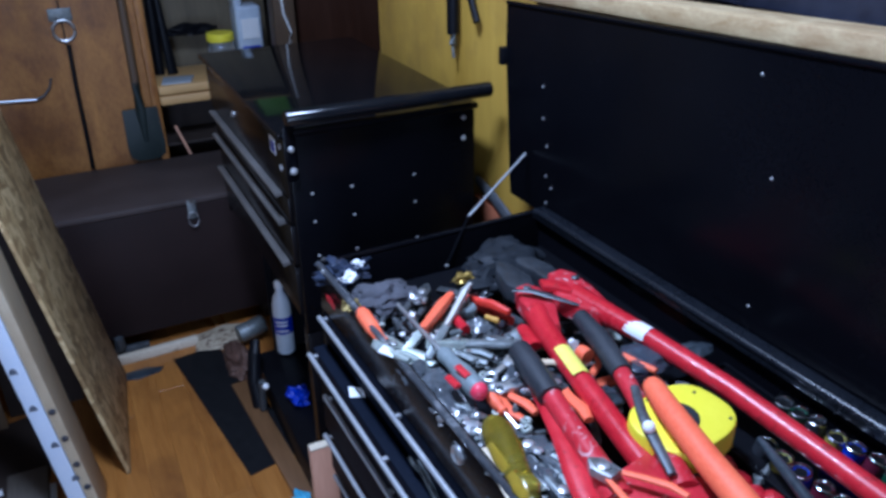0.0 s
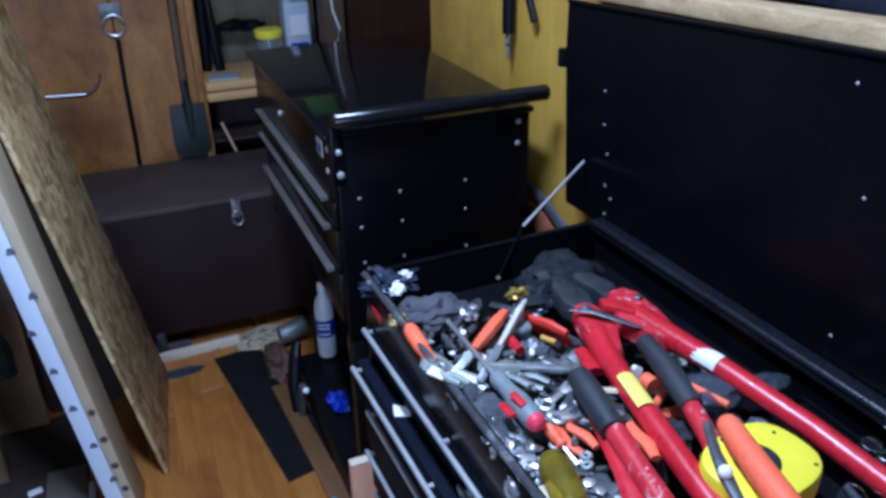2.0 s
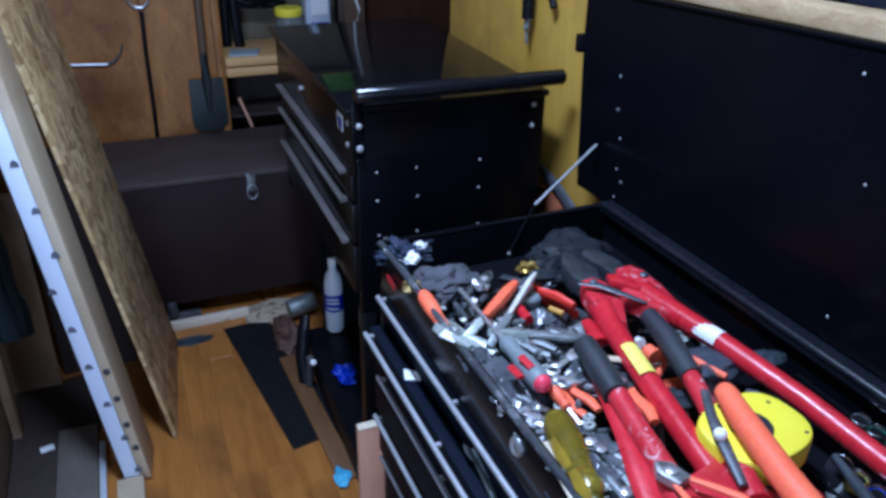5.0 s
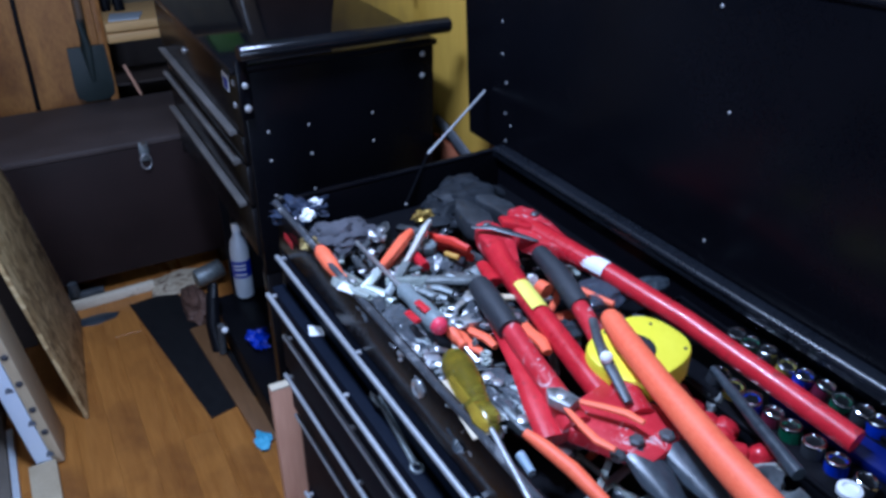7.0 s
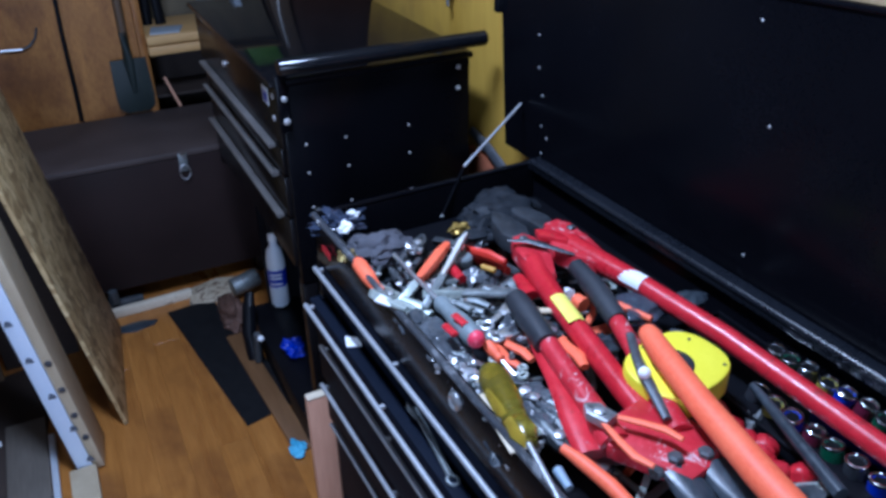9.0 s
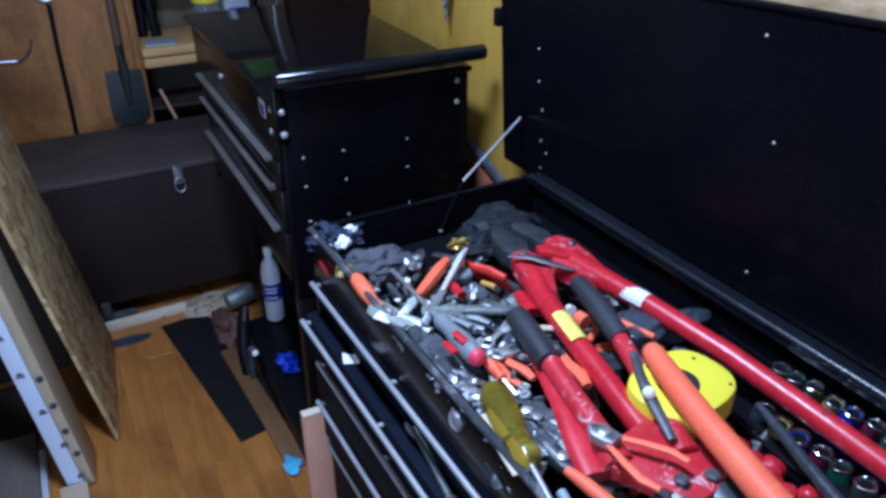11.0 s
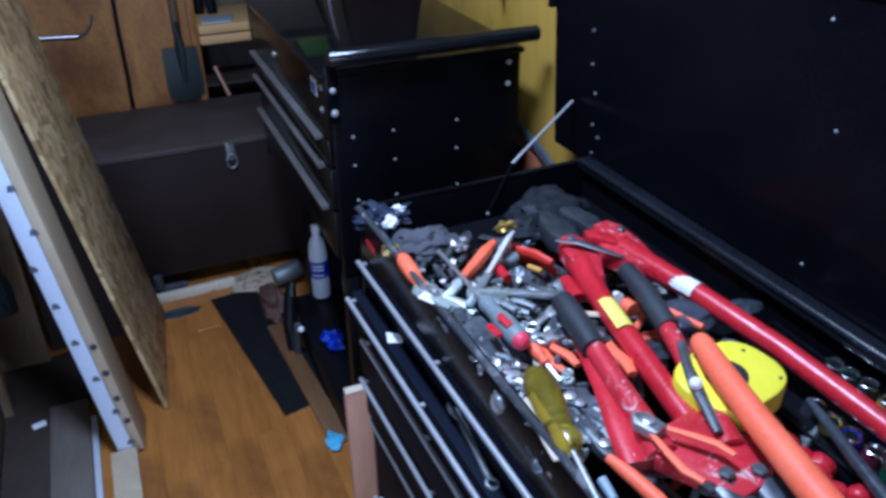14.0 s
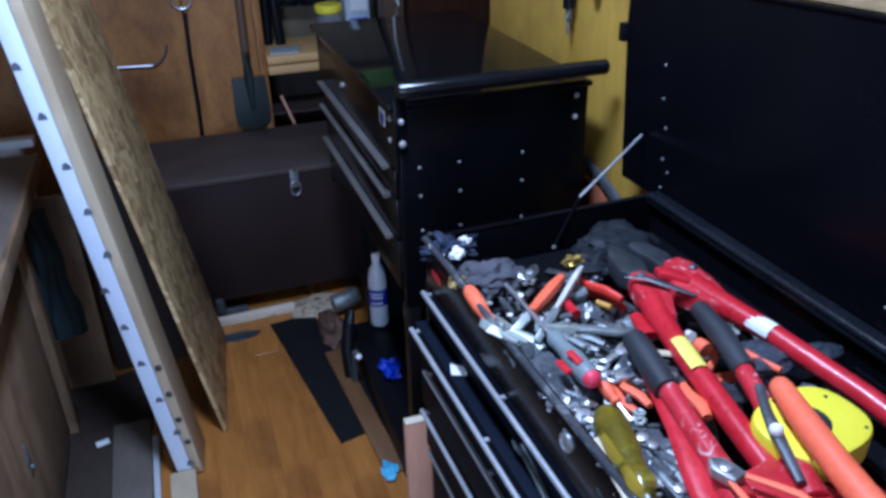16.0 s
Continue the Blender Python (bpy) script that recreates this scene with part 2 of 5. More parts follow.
GRIP_BLACK = surface("black_grip_rubber", (0.014, 0.016, 0.021), (0.032, 0.035, 0.042), (0.5, 0.7), 0, 200, 12, 0.25)
GREY_RUBBER = surface("grey_grip_plastic", (0.14, 0.17, 0.18), (0.22, 0.25, 0.26), (0.45, 0.6), 0, 160, 12, 0.15)
DARK_STEEL = surface("oiled_dark_steel", (0.045, 0.05, 0.055), (0.13, 0.14, 0.15), (0.38, 0.6), 0.5, 120, 14, 0.2, (0.09, 0.06, 0.04), 0.64)
BRIGHT_STEEL = surface("polished_steel", (0.42, 0.44, 0.46), (0.62, 0.63, 0.65), (0.26, 0.48), 0.8, 120, 14, 0.08)
PALE_ZINC = surface("pale_zinc_plate", (0.36, 0.41, 0.38), (0.54, 0.58, 0.54), (0.38, 0.58), 0.5, 110, 18, 0.15, (0.3, 0.28, 0.2), 0.66)
GREY_PLASTIC = surface("grey_plastic", (0.018, 0.023, 0.030), (0.055, 0.066, 0.078), (0.22, 0.45), 0, 90, 9, 0.2)
BLUE = surface("blue_plastic", (0.008, 0.02, 0.30), (0.015, 0.04, 0.48), (0.25, 0.45), 0, 90, 9, 0.08)
LIGHT_BLUE = surface("light_blue_cloth", (0.10, 0.38, 0.60), (0.16, 0.50, 0.72), (0.5, 0.7), 0, 120, 20, 0.2)
CREAM = surface("cream_card", (0.55, 0.47, 0.34), (0.68, 0.60, 0.46), (0.6, 0.8), 0, 70, 6, 0.2, (0.32, 0.24, 0.15), 0.66)
BROWN_RAG = surface("brown_leather", (0.05, 0.026, 0.018), (0.12, 0.065, 0.045), (0.5, 0.75), 0, 120, 12, 0.4)
SPADE_PAINT = surface("dark_green_steel", (0.010, 0.016, 0.015), (0.022, 0.031, 0.028), (0.45, 0.65), 0, 80, 7, 0.2, (0.05, 0.04, 0.03), 0.68)
GREEN = surface("green_plastic", (0.16, 0.42, 0.02), (0.24, 0.55, 0.04), (0.4, 0.6), 0, 120, 8, 0.1)
CLOTH = surface("dark_teal_cloth", (0.018, 0.036, 0.046), (0.035, 0.062, 0.075), (0.75, 0.9), 0, 260, 9, 0.4)
NIGHT_SHEET = surface("dark_blue_plastic_sheet", (0.008, 0.009, 0.016), (0.024, 0.026, 0.042), (0.2, 0.4), 0, 30, 4, 0.3)
BENCH_WOOD = timber("worn_bench_wood", (0.15, 0.098, 0.052), (0.34, 0.235, 0.135), "z", 8, (0.45, 0.65), 9, False, (0.04, 0.02, 0.012))
BENCH_TOP = timber("grey_worn_bench_top", (0.09, 0.07, 0.058), (0.21, 0.175, 0.145), "y", 10, (0.4, 0.6), 9)
PINE_SHELF = timber("yellowed_pine_board", (0.46, 0.27, 0.09), (0.62, 0.40, 0.16), "x", 10, (0.5, 0.7), 9)
GREY_BOARD = timber("grey_weathered_board", (0.10, 0.085, 0.068), (0.19, 0.165, 0.135), "y", 10, (0.6, 0.8), 10)
POST_WOOD = timber("dirty_brown_post", (0.06, 0.038, 0.022), (0.14, 0.09, 0.05), "z", 12, (0.5, 0.7), 10)
STUD_WOOD = timber("tan_stud_wood", (0.46, 0.37, 0.23), (0.62, 0.53, 0.37), "z", 9, (0.5, 0.7), 12, False, (0.38, 0.28, 0.17))
PINK_PLANK = timber("reddish_plank", (0.42, 0.21, 0.13), (0.60, 0.34, 0.22), "z", 10, (0.45, 0.65), 11)
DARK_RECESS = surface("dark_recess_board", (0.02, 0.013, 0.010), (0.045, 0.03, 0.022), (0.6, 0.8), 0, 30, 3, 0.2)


def clear(name, colour, rough=0.08, ior=1.49):
    mt, nt, bs = shader(name)
    v = coords(nt, per_object=True)
    nt.links.new(ramp(nt, noise_node(nt, v, 30, 3), [(0.3, rough), (0.7, rough + 0.15)]), bs.inputs["Roughness"])
    bs.inputs["Base Color"].default_value = (*colour, 1)
    bs.inputs["Transmission Weight"].default_value = 0.85
    bs.inputs["IOR"].default_value = ior
    return mt


AMBER = clear("amber_acetate", (0.62, 0.49, 0.05), 0.12)
CLEAR = clear("crumpled_clear_wrap", (0.30, 0.34, 0.44), 0.08, 1.4)
GLASS = clear("jar_glass", (0.8, 0.85, 0.85), 0.05)


# ---- the room ----
NORTH, EAST, WEST, SOUTH, TOP = 3.0, 0.88, -1.5, -1.8, 2.64
bm = B()
box(bm, (WEST - 0.1, SOUTH - 0.1, -0.12), (2.2, 3.7, -0.016))
floor = single("floor", bm, surface("subfloor", (0.03, 0.015, 0.008), (0.05, 0.025, 0.012), (0.7, 0.8)), "orange varnished wooden plank floor", kind="structure")
bm = B()
box(bm, (WEST - 0.1, SOUTH - 0.1, TOP), (2.2, 3.7, TOP + 0.1))
single("ceiling", bm, PLASTER, kind="structure")
# opening in the unseen south wall, added only for the fill light
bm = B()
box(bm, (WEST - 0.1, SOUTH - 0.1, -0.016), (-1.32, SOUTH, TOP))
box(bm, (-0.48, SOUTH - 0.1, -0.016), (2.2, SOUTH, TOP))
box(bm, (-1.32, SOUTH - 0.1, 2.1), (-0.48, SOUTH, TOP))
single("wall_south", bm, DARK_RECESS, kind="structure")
bm = B()
box(bm, (WEST - 0.1, SOUTH, -0.016), (WEST, 3.7, TOP))
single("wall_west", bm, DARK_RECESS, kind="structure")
bm = B()
box(bm, (2.15, SOUTH, -0.016), (2.2, 3.7, TOP))
single("wall_far_east", bm, DARK_RECESS, kind="structure")
bm = B()
box(bm, (WEST, 3.6, -0.016), (2.15, 3.7, TOP))
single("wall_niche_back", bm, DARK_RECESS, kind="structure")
bm = B()
box(bm, (WEST, NORTH + 0.012, -0.016), (0.27, NORTH + 0.05, TOP))
box(bm, (0.80, NORTH + 0.012, -0.016), (2.15, NORTH + 0.05, TOP))
box(bm, (0.27, NORTH + 0.012, 2.15), (0.80, NORTH + 0.05, TOP))
wall_north = single("wall_north", bm, DARK_RECESS, "orange-brown plywood panelled wall with a niche", kind="structure")
for x0, x1 in ((WEST, -0.55), (-0.546, 0.003), (0.009, 0.262)):
    bm = B()
    box(bm, (x0, NORTH, 0.0), (x1, NORTH + 0.012, TOP - 0.01), 0.0015, 1)
    part("panel", bm, PLY_ORANGE, wall_north)
bm = B()
box(bm, (0.84, NORTH - 0.004, 0.0), (2.14, NORTH + 0.012, TOP - 0.01), 0.002, 1)
part("panel", bm, DARK_BROWN, wall_north, "dark brown wood panel")
# jamb at the edge of the plywood
bm = B()
box(bm, (0.262, NORTH - 0.022, 0.0), (0.292, NORTH + 0.05, 2.15), 0.003)
single("trim", bm, PLY_ORANGE, "orange wooden trim beside the niche", kind="structure")
bm = B()
box(bm, (EAST, 1.13, -0.016), (EAST + 0.05, 2.07, TOP))
box(bm, (EAST, SOUTH, -0.016), (EAST + 0.05, 1.13, 1.40))
box(bm, (EAST, SOUTH, 2.2), (EAST + 0.05, 1.13, TOP))
single("wall_east", bm, YELLOW_WALL, "yellow varnished wood panel wall with an opening", kind="structure")
bm = B()
box(bm, (EAST + 0.05, 2.05, -0.016), (2.15, 2.09, TOP))
single("wall_return", bm, DARK_BROWN, kind="structure")

# sill board over the open lid, and the sheet behind it
bm = B()
box(bm, (0.838, SOUTH + 0.02, 1.402), (0.879, 1.168, 1.432), 0.003)
box(bm, (0.876, SOUTH + 0.02, 1.404), (0.91, 1.125, 1.430), 0.002)
bmesh.ops.rotate(bm, cent=(0.83, 1.15, 1.405), matrix=Matrix.Rotation(radians(-2.8), 3, "X"), verts=bm.verts)
single("window_sill", bm, timber("chipped_sill_board", (0.27, 0.17, 0.07), (0.56, 0.44, 0.24), "y", 34, (0.6, 0.8), 3, True, (0.26, 0.14, 0.06)), "pale strand board sill with torn edge", kind="structure")
bm = B()
bmesh.ops.create_grid(bm, x_segments=70, y_segments=34, size=0.5)
for v in bm.verts:
    y, z = v.co.x * 2.8 - 0.32, v.co.y * 0.76 + 1.83
    v.co = Vector((0.93 + 0.05 * noise.noise((y * 2.6, z * 4, 1)) + 0.03 * abs(noise.noise((y * 7, z * 7, 5))), y, z))
sheet = single("plastic_sheet", bm, NIGHT_SHEET, "crumpled dark blue plastic sheet hung behind the sill", "plastic sheet")
md = sheet.modifiers.new("thick", "SOLIDIFY")
md.thickness = 0.002

# ---- lamp housing ----
lamp_body = thing("ceiling_lamp", (0.06, 0.78, 2.585), "slim white ceiling lamp, switched on", "lamp")
bm = B()
box(bm, (-0.05, 0.44, 2.585), (0.17, 1.12, 2.64), 0.004)
part("housing", bm, PLASTER, lamp_body)


# ---- the open tool chest ----
CX, CY0, CY1 = 0.31, -0.12, 1.012
chest = thing("tool_chest", (0.31, 1.0, 0.0), "black steel tool chest with open lid and aluminium drawer pulls", "tool chest")
bm = B()
box(bm, (CX, CY0, 0.0), (0.815, CY0 + 0.02, 1.0), 0.002)
part("end_panel", bm, BLACK_PAINT, chest)
bm = B()
box(bm, (CX + 0.014, CY1 - 0.012, 0.0), (0.80, CY1, 0.992), 0.002)
rod(bm, [(CX + 0.004, CY1 - 0.006, 0.996), (0.79, CY1 - 0.006, 0.996)], 0.006, 10)
part("end_panel", bm, BLACK_PAINT, chest)
bm = B()
box(bm, (0.80, CY0 + 0.02, 0.0), (0.815, CY1, 0.984), 0.002)
part("back_panel", bm, BLACK_PAINT, chest)
bm = B()
box(bm, (CX, CY0 + 0.02, 0.912), (CX + 0.014, CY1 - 0.02, 1.0), 0.003)
part("front_panel", bm, BLACK_FRONT, chest)
# lip colour lightened to paint the thin highlight along the edge
bm = B()
rod(bm, [(CX + 0.004, CY1 - 0.01, 1.0), (CX + 0.004, CY0 + 0.01, 1.0)], 0.0055, 10)
part("front_lip", bm, surface("highlit_black_lip", (0.03, 0.033, 0.04), (0.07, 0.075, 0.085), (0.25, 0.4), fine=160, coarse=9, relief=0.05, wear=(0.16, 0.165, 0.175), wear_at=0.58), chest, "black rolled lip, paler colour painted for its highlight")
# ledge coloured a little paler and bluer than the panels
bm = B()
box(bm, (0.785, CY0 + 0.02, 0.985), (0.816, CY1 - 0.006, 1.006), 0.004)
rod(bm, [(0.789, CY1 - 0.02, 1.003), (0.789, CY0 + 0.02, 1.003)], 0.007, 12)
part("rear_ledge", bm, surface("paler_black_edge", (0.006, 0.007, 0.010), (0.013, 0.015, 0.020), (0.2, 0.36), fine=160, coarse=7, relief=0.04, wear=(0.022, 0.025, 0.032), wear_at=0.66), chest, "paler blue-black hinge ledge with specks")
bm = B()
box(bm, (CX + 0.01, CY0 + 0.02, 0.915), (0.80, CY1 - 0.02, 0.922))
part("tray_floor", bm, BLACK_SATIN, chest)
bm = B()
box(bm, (CX + 0.03, CY0 + 0.02, 0.02), (0.80, CY1 - 0.02, 0.912))
part("carcass", bm, BLACK_SATIN, chest)
for y0, y1 in ((0.992, 1.011), (-0.1, 0.27)):
    bm = B()
    box(bm, (CX + 0.004, y0, 0.02), (CX + 0.03, y1, 0.91), 0.002)
    part("front_post", bm, BLACK_FRONT, chest)


def drawer(z0, z1, out, end=0.975):
    bm = B()
    box(bm, (CX - out, 0.285, z0), (CX + 0.026 - out, 0.99, z1), 0.003)
    if out:
        box(bm, (CX + 0.02, 0.30, z0 + 0.005), (CX + 0.026, 0.975, z1 - 0.02))
    d = part("drawer", bm, SHEEN_FRONT, chest)
    bm = B()
    rod(bm, [(CX - out - 0.013, end, z1 - 0.004), (CX - out - 0.013, 0.30, z1 - 0.004)], 0.0046, 12)
    for y in (0.31, 0.645, end - 0.01):
        box(bm, (CX - out - 0.012, y - 0.004, z1 - 0.008), (CX - out + 0.004, y + 0.004, z1 - 0.0035))
    part("pull", bm, ALUMINIUM, d, "brushed aluminium full-width drawer pull")
    return d


drawer(0.842, 0.908, 0.0)
drawer(0.772, 0.834, 0.026)
drawer(0.642, 0.764, 0.018, 0.93)
drawer(0.53, 0.636, 0.012)
drawer(0.30, 0.524, 0.0)
drawer(0.06, 0.294, 0.0)
bm = B()
lathe(bm, [(0.0135, 0.0), (0.0135, 0.004), (0.010, 0.0065), (0.007, 0.003)], 20, Matrix.Translation((CX, 0.46, 0.968)) @ pose(0, 0, 0, 0, -90, 0))
part("lock", bm, BRIGHT_STEEL, chest, "round chrome lock")
bm = B()
slab(bm, [(-0.02, -0.006), (0.02, -0.008), (0.022, 0.004), (0.0, 0.008), (-0.02, 0.006)], 0, 0.0008, pose(CX - 0.0025, 0.93, 0.958, 90, 0, -90))
part("emblem", bm, RED, chest, "small dark red badge")
# lid
bm = B()
slab(bm, [(CY0, 0.985), (1.142, 0.985), (1.149, 1.05), (1.171, 1.30), (1.171, 1.398), (CY0, 1.462)], 0, 0.014, Matrix(((0, 0, 1, 0.818), (1, 0, 0, 0), (0, 1, 0, 0), (0, 0, 0, 1))), 0.002)
rod(bm, [(0.818, 1.169, 1.396), (0.818, CY0 + 0.002, 1.459)], 0.0045, 10)
lid = part("lid", bm, BLACK_PAINT, chest, "open black lid with rivets along its edge")
for y, z in ((1.031, 1.253), (1.026, 1.189), (1.009, 1.135), (1.008, 1.071), (0.988, 1.05), (1.004, 1.012), (0.462, 1.252), (0.462, 1.043), (0.508, 1.391)):
    bm = B()
    bmesh.ops.create_icosphere(bm, subdivisions=2, radius=0.0027, matrix=Matrix.Translation((0.8178, y, z)) @ Matrix.Diagonal((0.6, 1, 1, 1)))
    part("rivet", bm, ZINC, lid)
bm = B()
box(bm, (0.806, 1.166, 1.268), (0.826, 1.184, 1.305), 0.003)
part("catch", bm, BLACK_SATIN, lid)
bm = B()
rod(bm, [(0.808, 1.071, 1.102), (0.632, 1.003, 1.024)], 0.0026, 8)
part("stay_rod", bm, ALUMINIUM, lid, "thin steel lid stay")
bm = B()
rod(bm, [(0.632, 1.003, 1.024), (0.576, 0.993, 0.932)], 0.0024, 8)
part("stay_link", bm, BLACK_SATIN, lid)
bm = B()
lathe(bm, [(0.004, 0), (0.004, 0.002), (0.002, 0.003)], 10, Matrix.Translation((0.576, 0.993, 0.932)) @ pose(0, 0, 0, 90, 0, 0))
part("stay_pivot", bm, ZINC, lid)
chest.matrix_basis = Matrix.Translation((0.31, 1.0, 0)) @ pose(0, 0, 0, 0, 0, 1.6)

# ---- second cabinet ----
cart = thing("tool_cabinet", (0.36, 1.3, 0.0), "glossy black steel tool cabinet with side push bar", "tool cabinet")
BX, BY0, BY1, BT = 0.345, 1.30, 2.13, 1.155
bm = B()
box(bm, (BX + 0.012, BY0, 0.66), (0.80, BY0 + 0.016, BT - 0.004), 0.003)
side = part("side_panel", bm, BLACK_PAINT, cart)
bm = B()
box(bm, (BX + 0.012, BY1 - 0.016, 0.66), (0.80, BY1, BT - 0.004), 0.003)
part("side_panel", bm, BLACK_PAINT, cart)
bm = B()
box(bm, (BX + 0.03, BY0 + 0.016, 0.67), (0.80, BY1 - 0.016, BT - 0.012))
part("carcass", bm, BLACK_SATIN, cart)
bm = B()
box(bm, (BX - 0.012, BY0 - 0.006, BT - 0.01), (0.808, BY1 + 0.006, BT + 0.004), 0.005, 3)
part("top", bm, BLACK_MIRROR, cart, "mirror-glossy black top")
bm = B()
box(bm, (BX + 0.004, BY0 + 0.004, 1.005), (BX + 0.03, BY1 - 0.004, BT - 0.012), 0.003)
part("front_panel", bm, BLACK_FRONT, cart)
for z0, z1 in ((0.935, 1.0), (0.83, 0.93), (0.70, 0.825)):
    bm = B()
    box(bm, (BX + 0.006, BY0 + 0.03, z0), (BX + 0.03, BY1 - 0.03, z1), 0.003)
    d = part("drawer", bm, BLACK_FRONT, cart)
    bm = B()
    rod(bm, [(BX - 0.006, BY1 - 0.035, z1 - 0.006), (BX - 0.006, BY0 + 0.072, z1 - 0.006)], 0.0052, 12)
    box(bm, (BX - 0.004, BY0 + 0.074, z1 - 0.01), (BX + 0.01, BY1 - 0.037, z1 - 0.002))
    part("pull", bm, DULL_PULL, d, "dull aluminium full-width drawer pull")
for x, y in ((BX + 0.012, BY0), (0.46, BY1 - 0.035), (0.765, BY0), (0.765, BY1 - 0.035)):
    bm = B()
    box(bm, (x, y, 0.10), (x + 0.035, y + 0.035, 0.67), 0.003)
    part("post", bm, BLACK_FRONT, cart)
# black panels added in place of shade under the open cabinet bottom
bm = B()
box(bm, (0.79, BY0, 0.10), (0.80, BY1, 0.67), 0.002)
part("back_panel", bm, BLACK_SATIN, cart)
bm = B()
box(bm, (0.44, BY1 - 0.012, 0.10), (0.79, BY1 - 0.002, 0.67))
part("lower_side_panel", bm, BLACK_SATIN, cart)
bm = B()
box(bm, (0.366, BY0, 0.0), (0.80, BY1, 0.10), 0.004)
part("plinth", bm, BLACK_SATIN, cart)
bm = B()
rod(bm, [(0.351, BY0 - 0.021, 1.193), (0.355, BY0 - 0.021, 1.193), (0.823, BY0 - 0.026, 1.193), (0.826, BY0 - 0.026, 1.193)], [0.0145, 0.0168, 0.0168, 0.0145], 20)
part("push_bar", bm, surface("black_bar_gloss", (0.004, 0.0045, 0.006), (0.007, 0.0075, 0.009), (0.12, 0.18), fine=90, coarse=7, relief=0.03, spec=0.28), cart, "thick black tubular push bar")
bm = B()
box(bm, (0.356, BY0 - 0.012, 1.148), (0.79, BY0 + 0.004, 1.164), 0.005)
part("bar_bracket", bm, BLACK_PAINT, cart)
bm = B()
box(bm, (0.345, BY0 - 0.012, 1.05), (0.372, BY0, 1.175), 0.004)
part("bar_bracket", bm, BLACK_PAINT, cart)
for x, z, r in ((0.360, 1.124, 0.0065), (0.361, 1.075, 0.0078), (0.771, 1.128, 0.006), (0.770, 1.079, 0.006)):
    bm = B()
    lathe(bm, [(r, 0), (r, 0.002), (r * 0.7, 0.004), (r * 0.25, 0.0045)], 12, Matrix.Translation((x, BY0 - (0.012 if x < 0.4 else 0), z)) @ pose(0, 0, 0, 90, 0, 0))
    part("bolt", bm, ZINC, cart)
for x, z in ((0.400, 1.012), (0.491, 1.012), (0.643, 1.012), (0.400, 0.945), (0.493, 0.943), (0.643, 0.944), (0.493, 0.857), (0.645, 0.851), (0.402, 0.86)):
    bm = B()
    bmesh.ops.create_icosphere(bm, subdivisions=2, radius=0.0033, matrix=Matrix.Translation((x, BY0 - 0.0005, z)) @ Matrix.Diagonal((1, 0.6, 1, 1)))
    part("rivet", bm, ZINC, side)
for y, z in ((1.335, 1.118), (1.34, 1.068)):
    bm = B()
    lathe(bm, [(0.007, 0), (0.007, 0.002), (0.004, 0.004)], 12, Matrix.Translation((BX + 0.004, y, z)) @ pose(0, 0, 0, 0, -90, 0))
    part("bolt", bm, ZINC, cart)
bm = B()
box(bm, (BX + 0.002, 1.375, 1.085), (BX + 0.004, 1.418, 1.122), 0.0006, 1)
st = part("sticker", bm, WHITE_LABEL, cart, "small white and blue sticker")
bm = B()
box(bm, (BX + 0.0012, 1.38, 1.09), (BX + 0.002, 1.41, 1.112))
part("print", bm, BLUE, st)
bm = B()
lathe(bm, [(0.008, 0), (0.008, 0.003), (0.005, 0.006)], 14, Matrix.Translation((BX + 0.004, 1.80, 1.065)) @ pose(0, 0, 0, 0, -90, 0))
part("lock", bm, BRIGHT_STEEL, cart, "round chrome lock")
# ---- brown trunk ----
trunk = thing("trunk", (0.0, 2.5, 0.0), "dark brown painted wooden trunk, lid shut", "trunk")
bm = B()
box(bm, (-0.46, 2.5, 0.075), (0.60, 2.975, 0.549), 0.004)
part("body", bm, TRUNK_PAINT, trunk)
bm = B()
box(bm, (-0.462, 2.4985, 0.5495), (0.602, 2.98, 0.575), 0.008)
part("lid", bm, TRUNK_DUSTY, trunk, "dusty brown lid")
for x in (-0.42, 0.50):
    bm = B()
    box(bm, (x, 2.53, 0.0), (x + 0.06, 2.95, 0.075), 0.003)
    part("runner", bm, DARK_RECESS, trunk)
bm = B()
box(bm, (0.27, 2.488, 0.50), (0.30, 2.494, 0.57), 0.002)
hasp = part("hasp", bm, STEEL, trunk, "small steel hasp")
bm = B()
rod(bm, [(0.285 + 0.018 * math.sin(a), 2.483, 0.50 + 0.028 * math.cos(a)) for a in [2 * math.pi * k / 14 for k in range(15)]], 0.003, 8)
part("ring", bm, BRIGHT_STEEL, trunk, "steel pull ring")
bm = B()
box(bm, (-0.30, 2.47, 0.01), (0.05, 2.49, 0.05), 0.004)
lathe(bm, [(0.016, 0), (0.02, 0.02), (0.016, 0.05)], 12, pose(-0.05, 2.465, 0.05))
single("pipe_offcut", bm, DARK_STEEL, "short dark pipe on the floor before the trunk", "pipe")

# ---- things on the floor ----
bm = B()
box(bm, (-0.35, 2.435, 0.0), (0.22, 2.458, 0.036), 0.003)
bmesh.ops.rotate(bm, cent=(0, 2.45, 0), matrix=Matrix.Rotation(radians(2.5), 3, "Z"), verts=bm.verts)
single("wood_strip", bm, CREAM, "cream painted wooden strip before the trunk", "wood strip")
bm = B()
slab(bm, [(0.20, 2.40), (0.29, 2.37), (0.40, 2.39), (0.43, 2.50), (0.33, 2.53), (0.22, 2.50)], 0.0, 0.012, None, 0.003)
single("cardboard", bm, surface("stained_card", (0.36, 0.29, 0.19), (0.55, 0.47, 0.34), (0.7, 0.85), 0, 60, 14, 0.4, (0.12, 0.07, 0.04), 0.56), "torn cream cardboard on the floor", "cardboard")
bm = B()
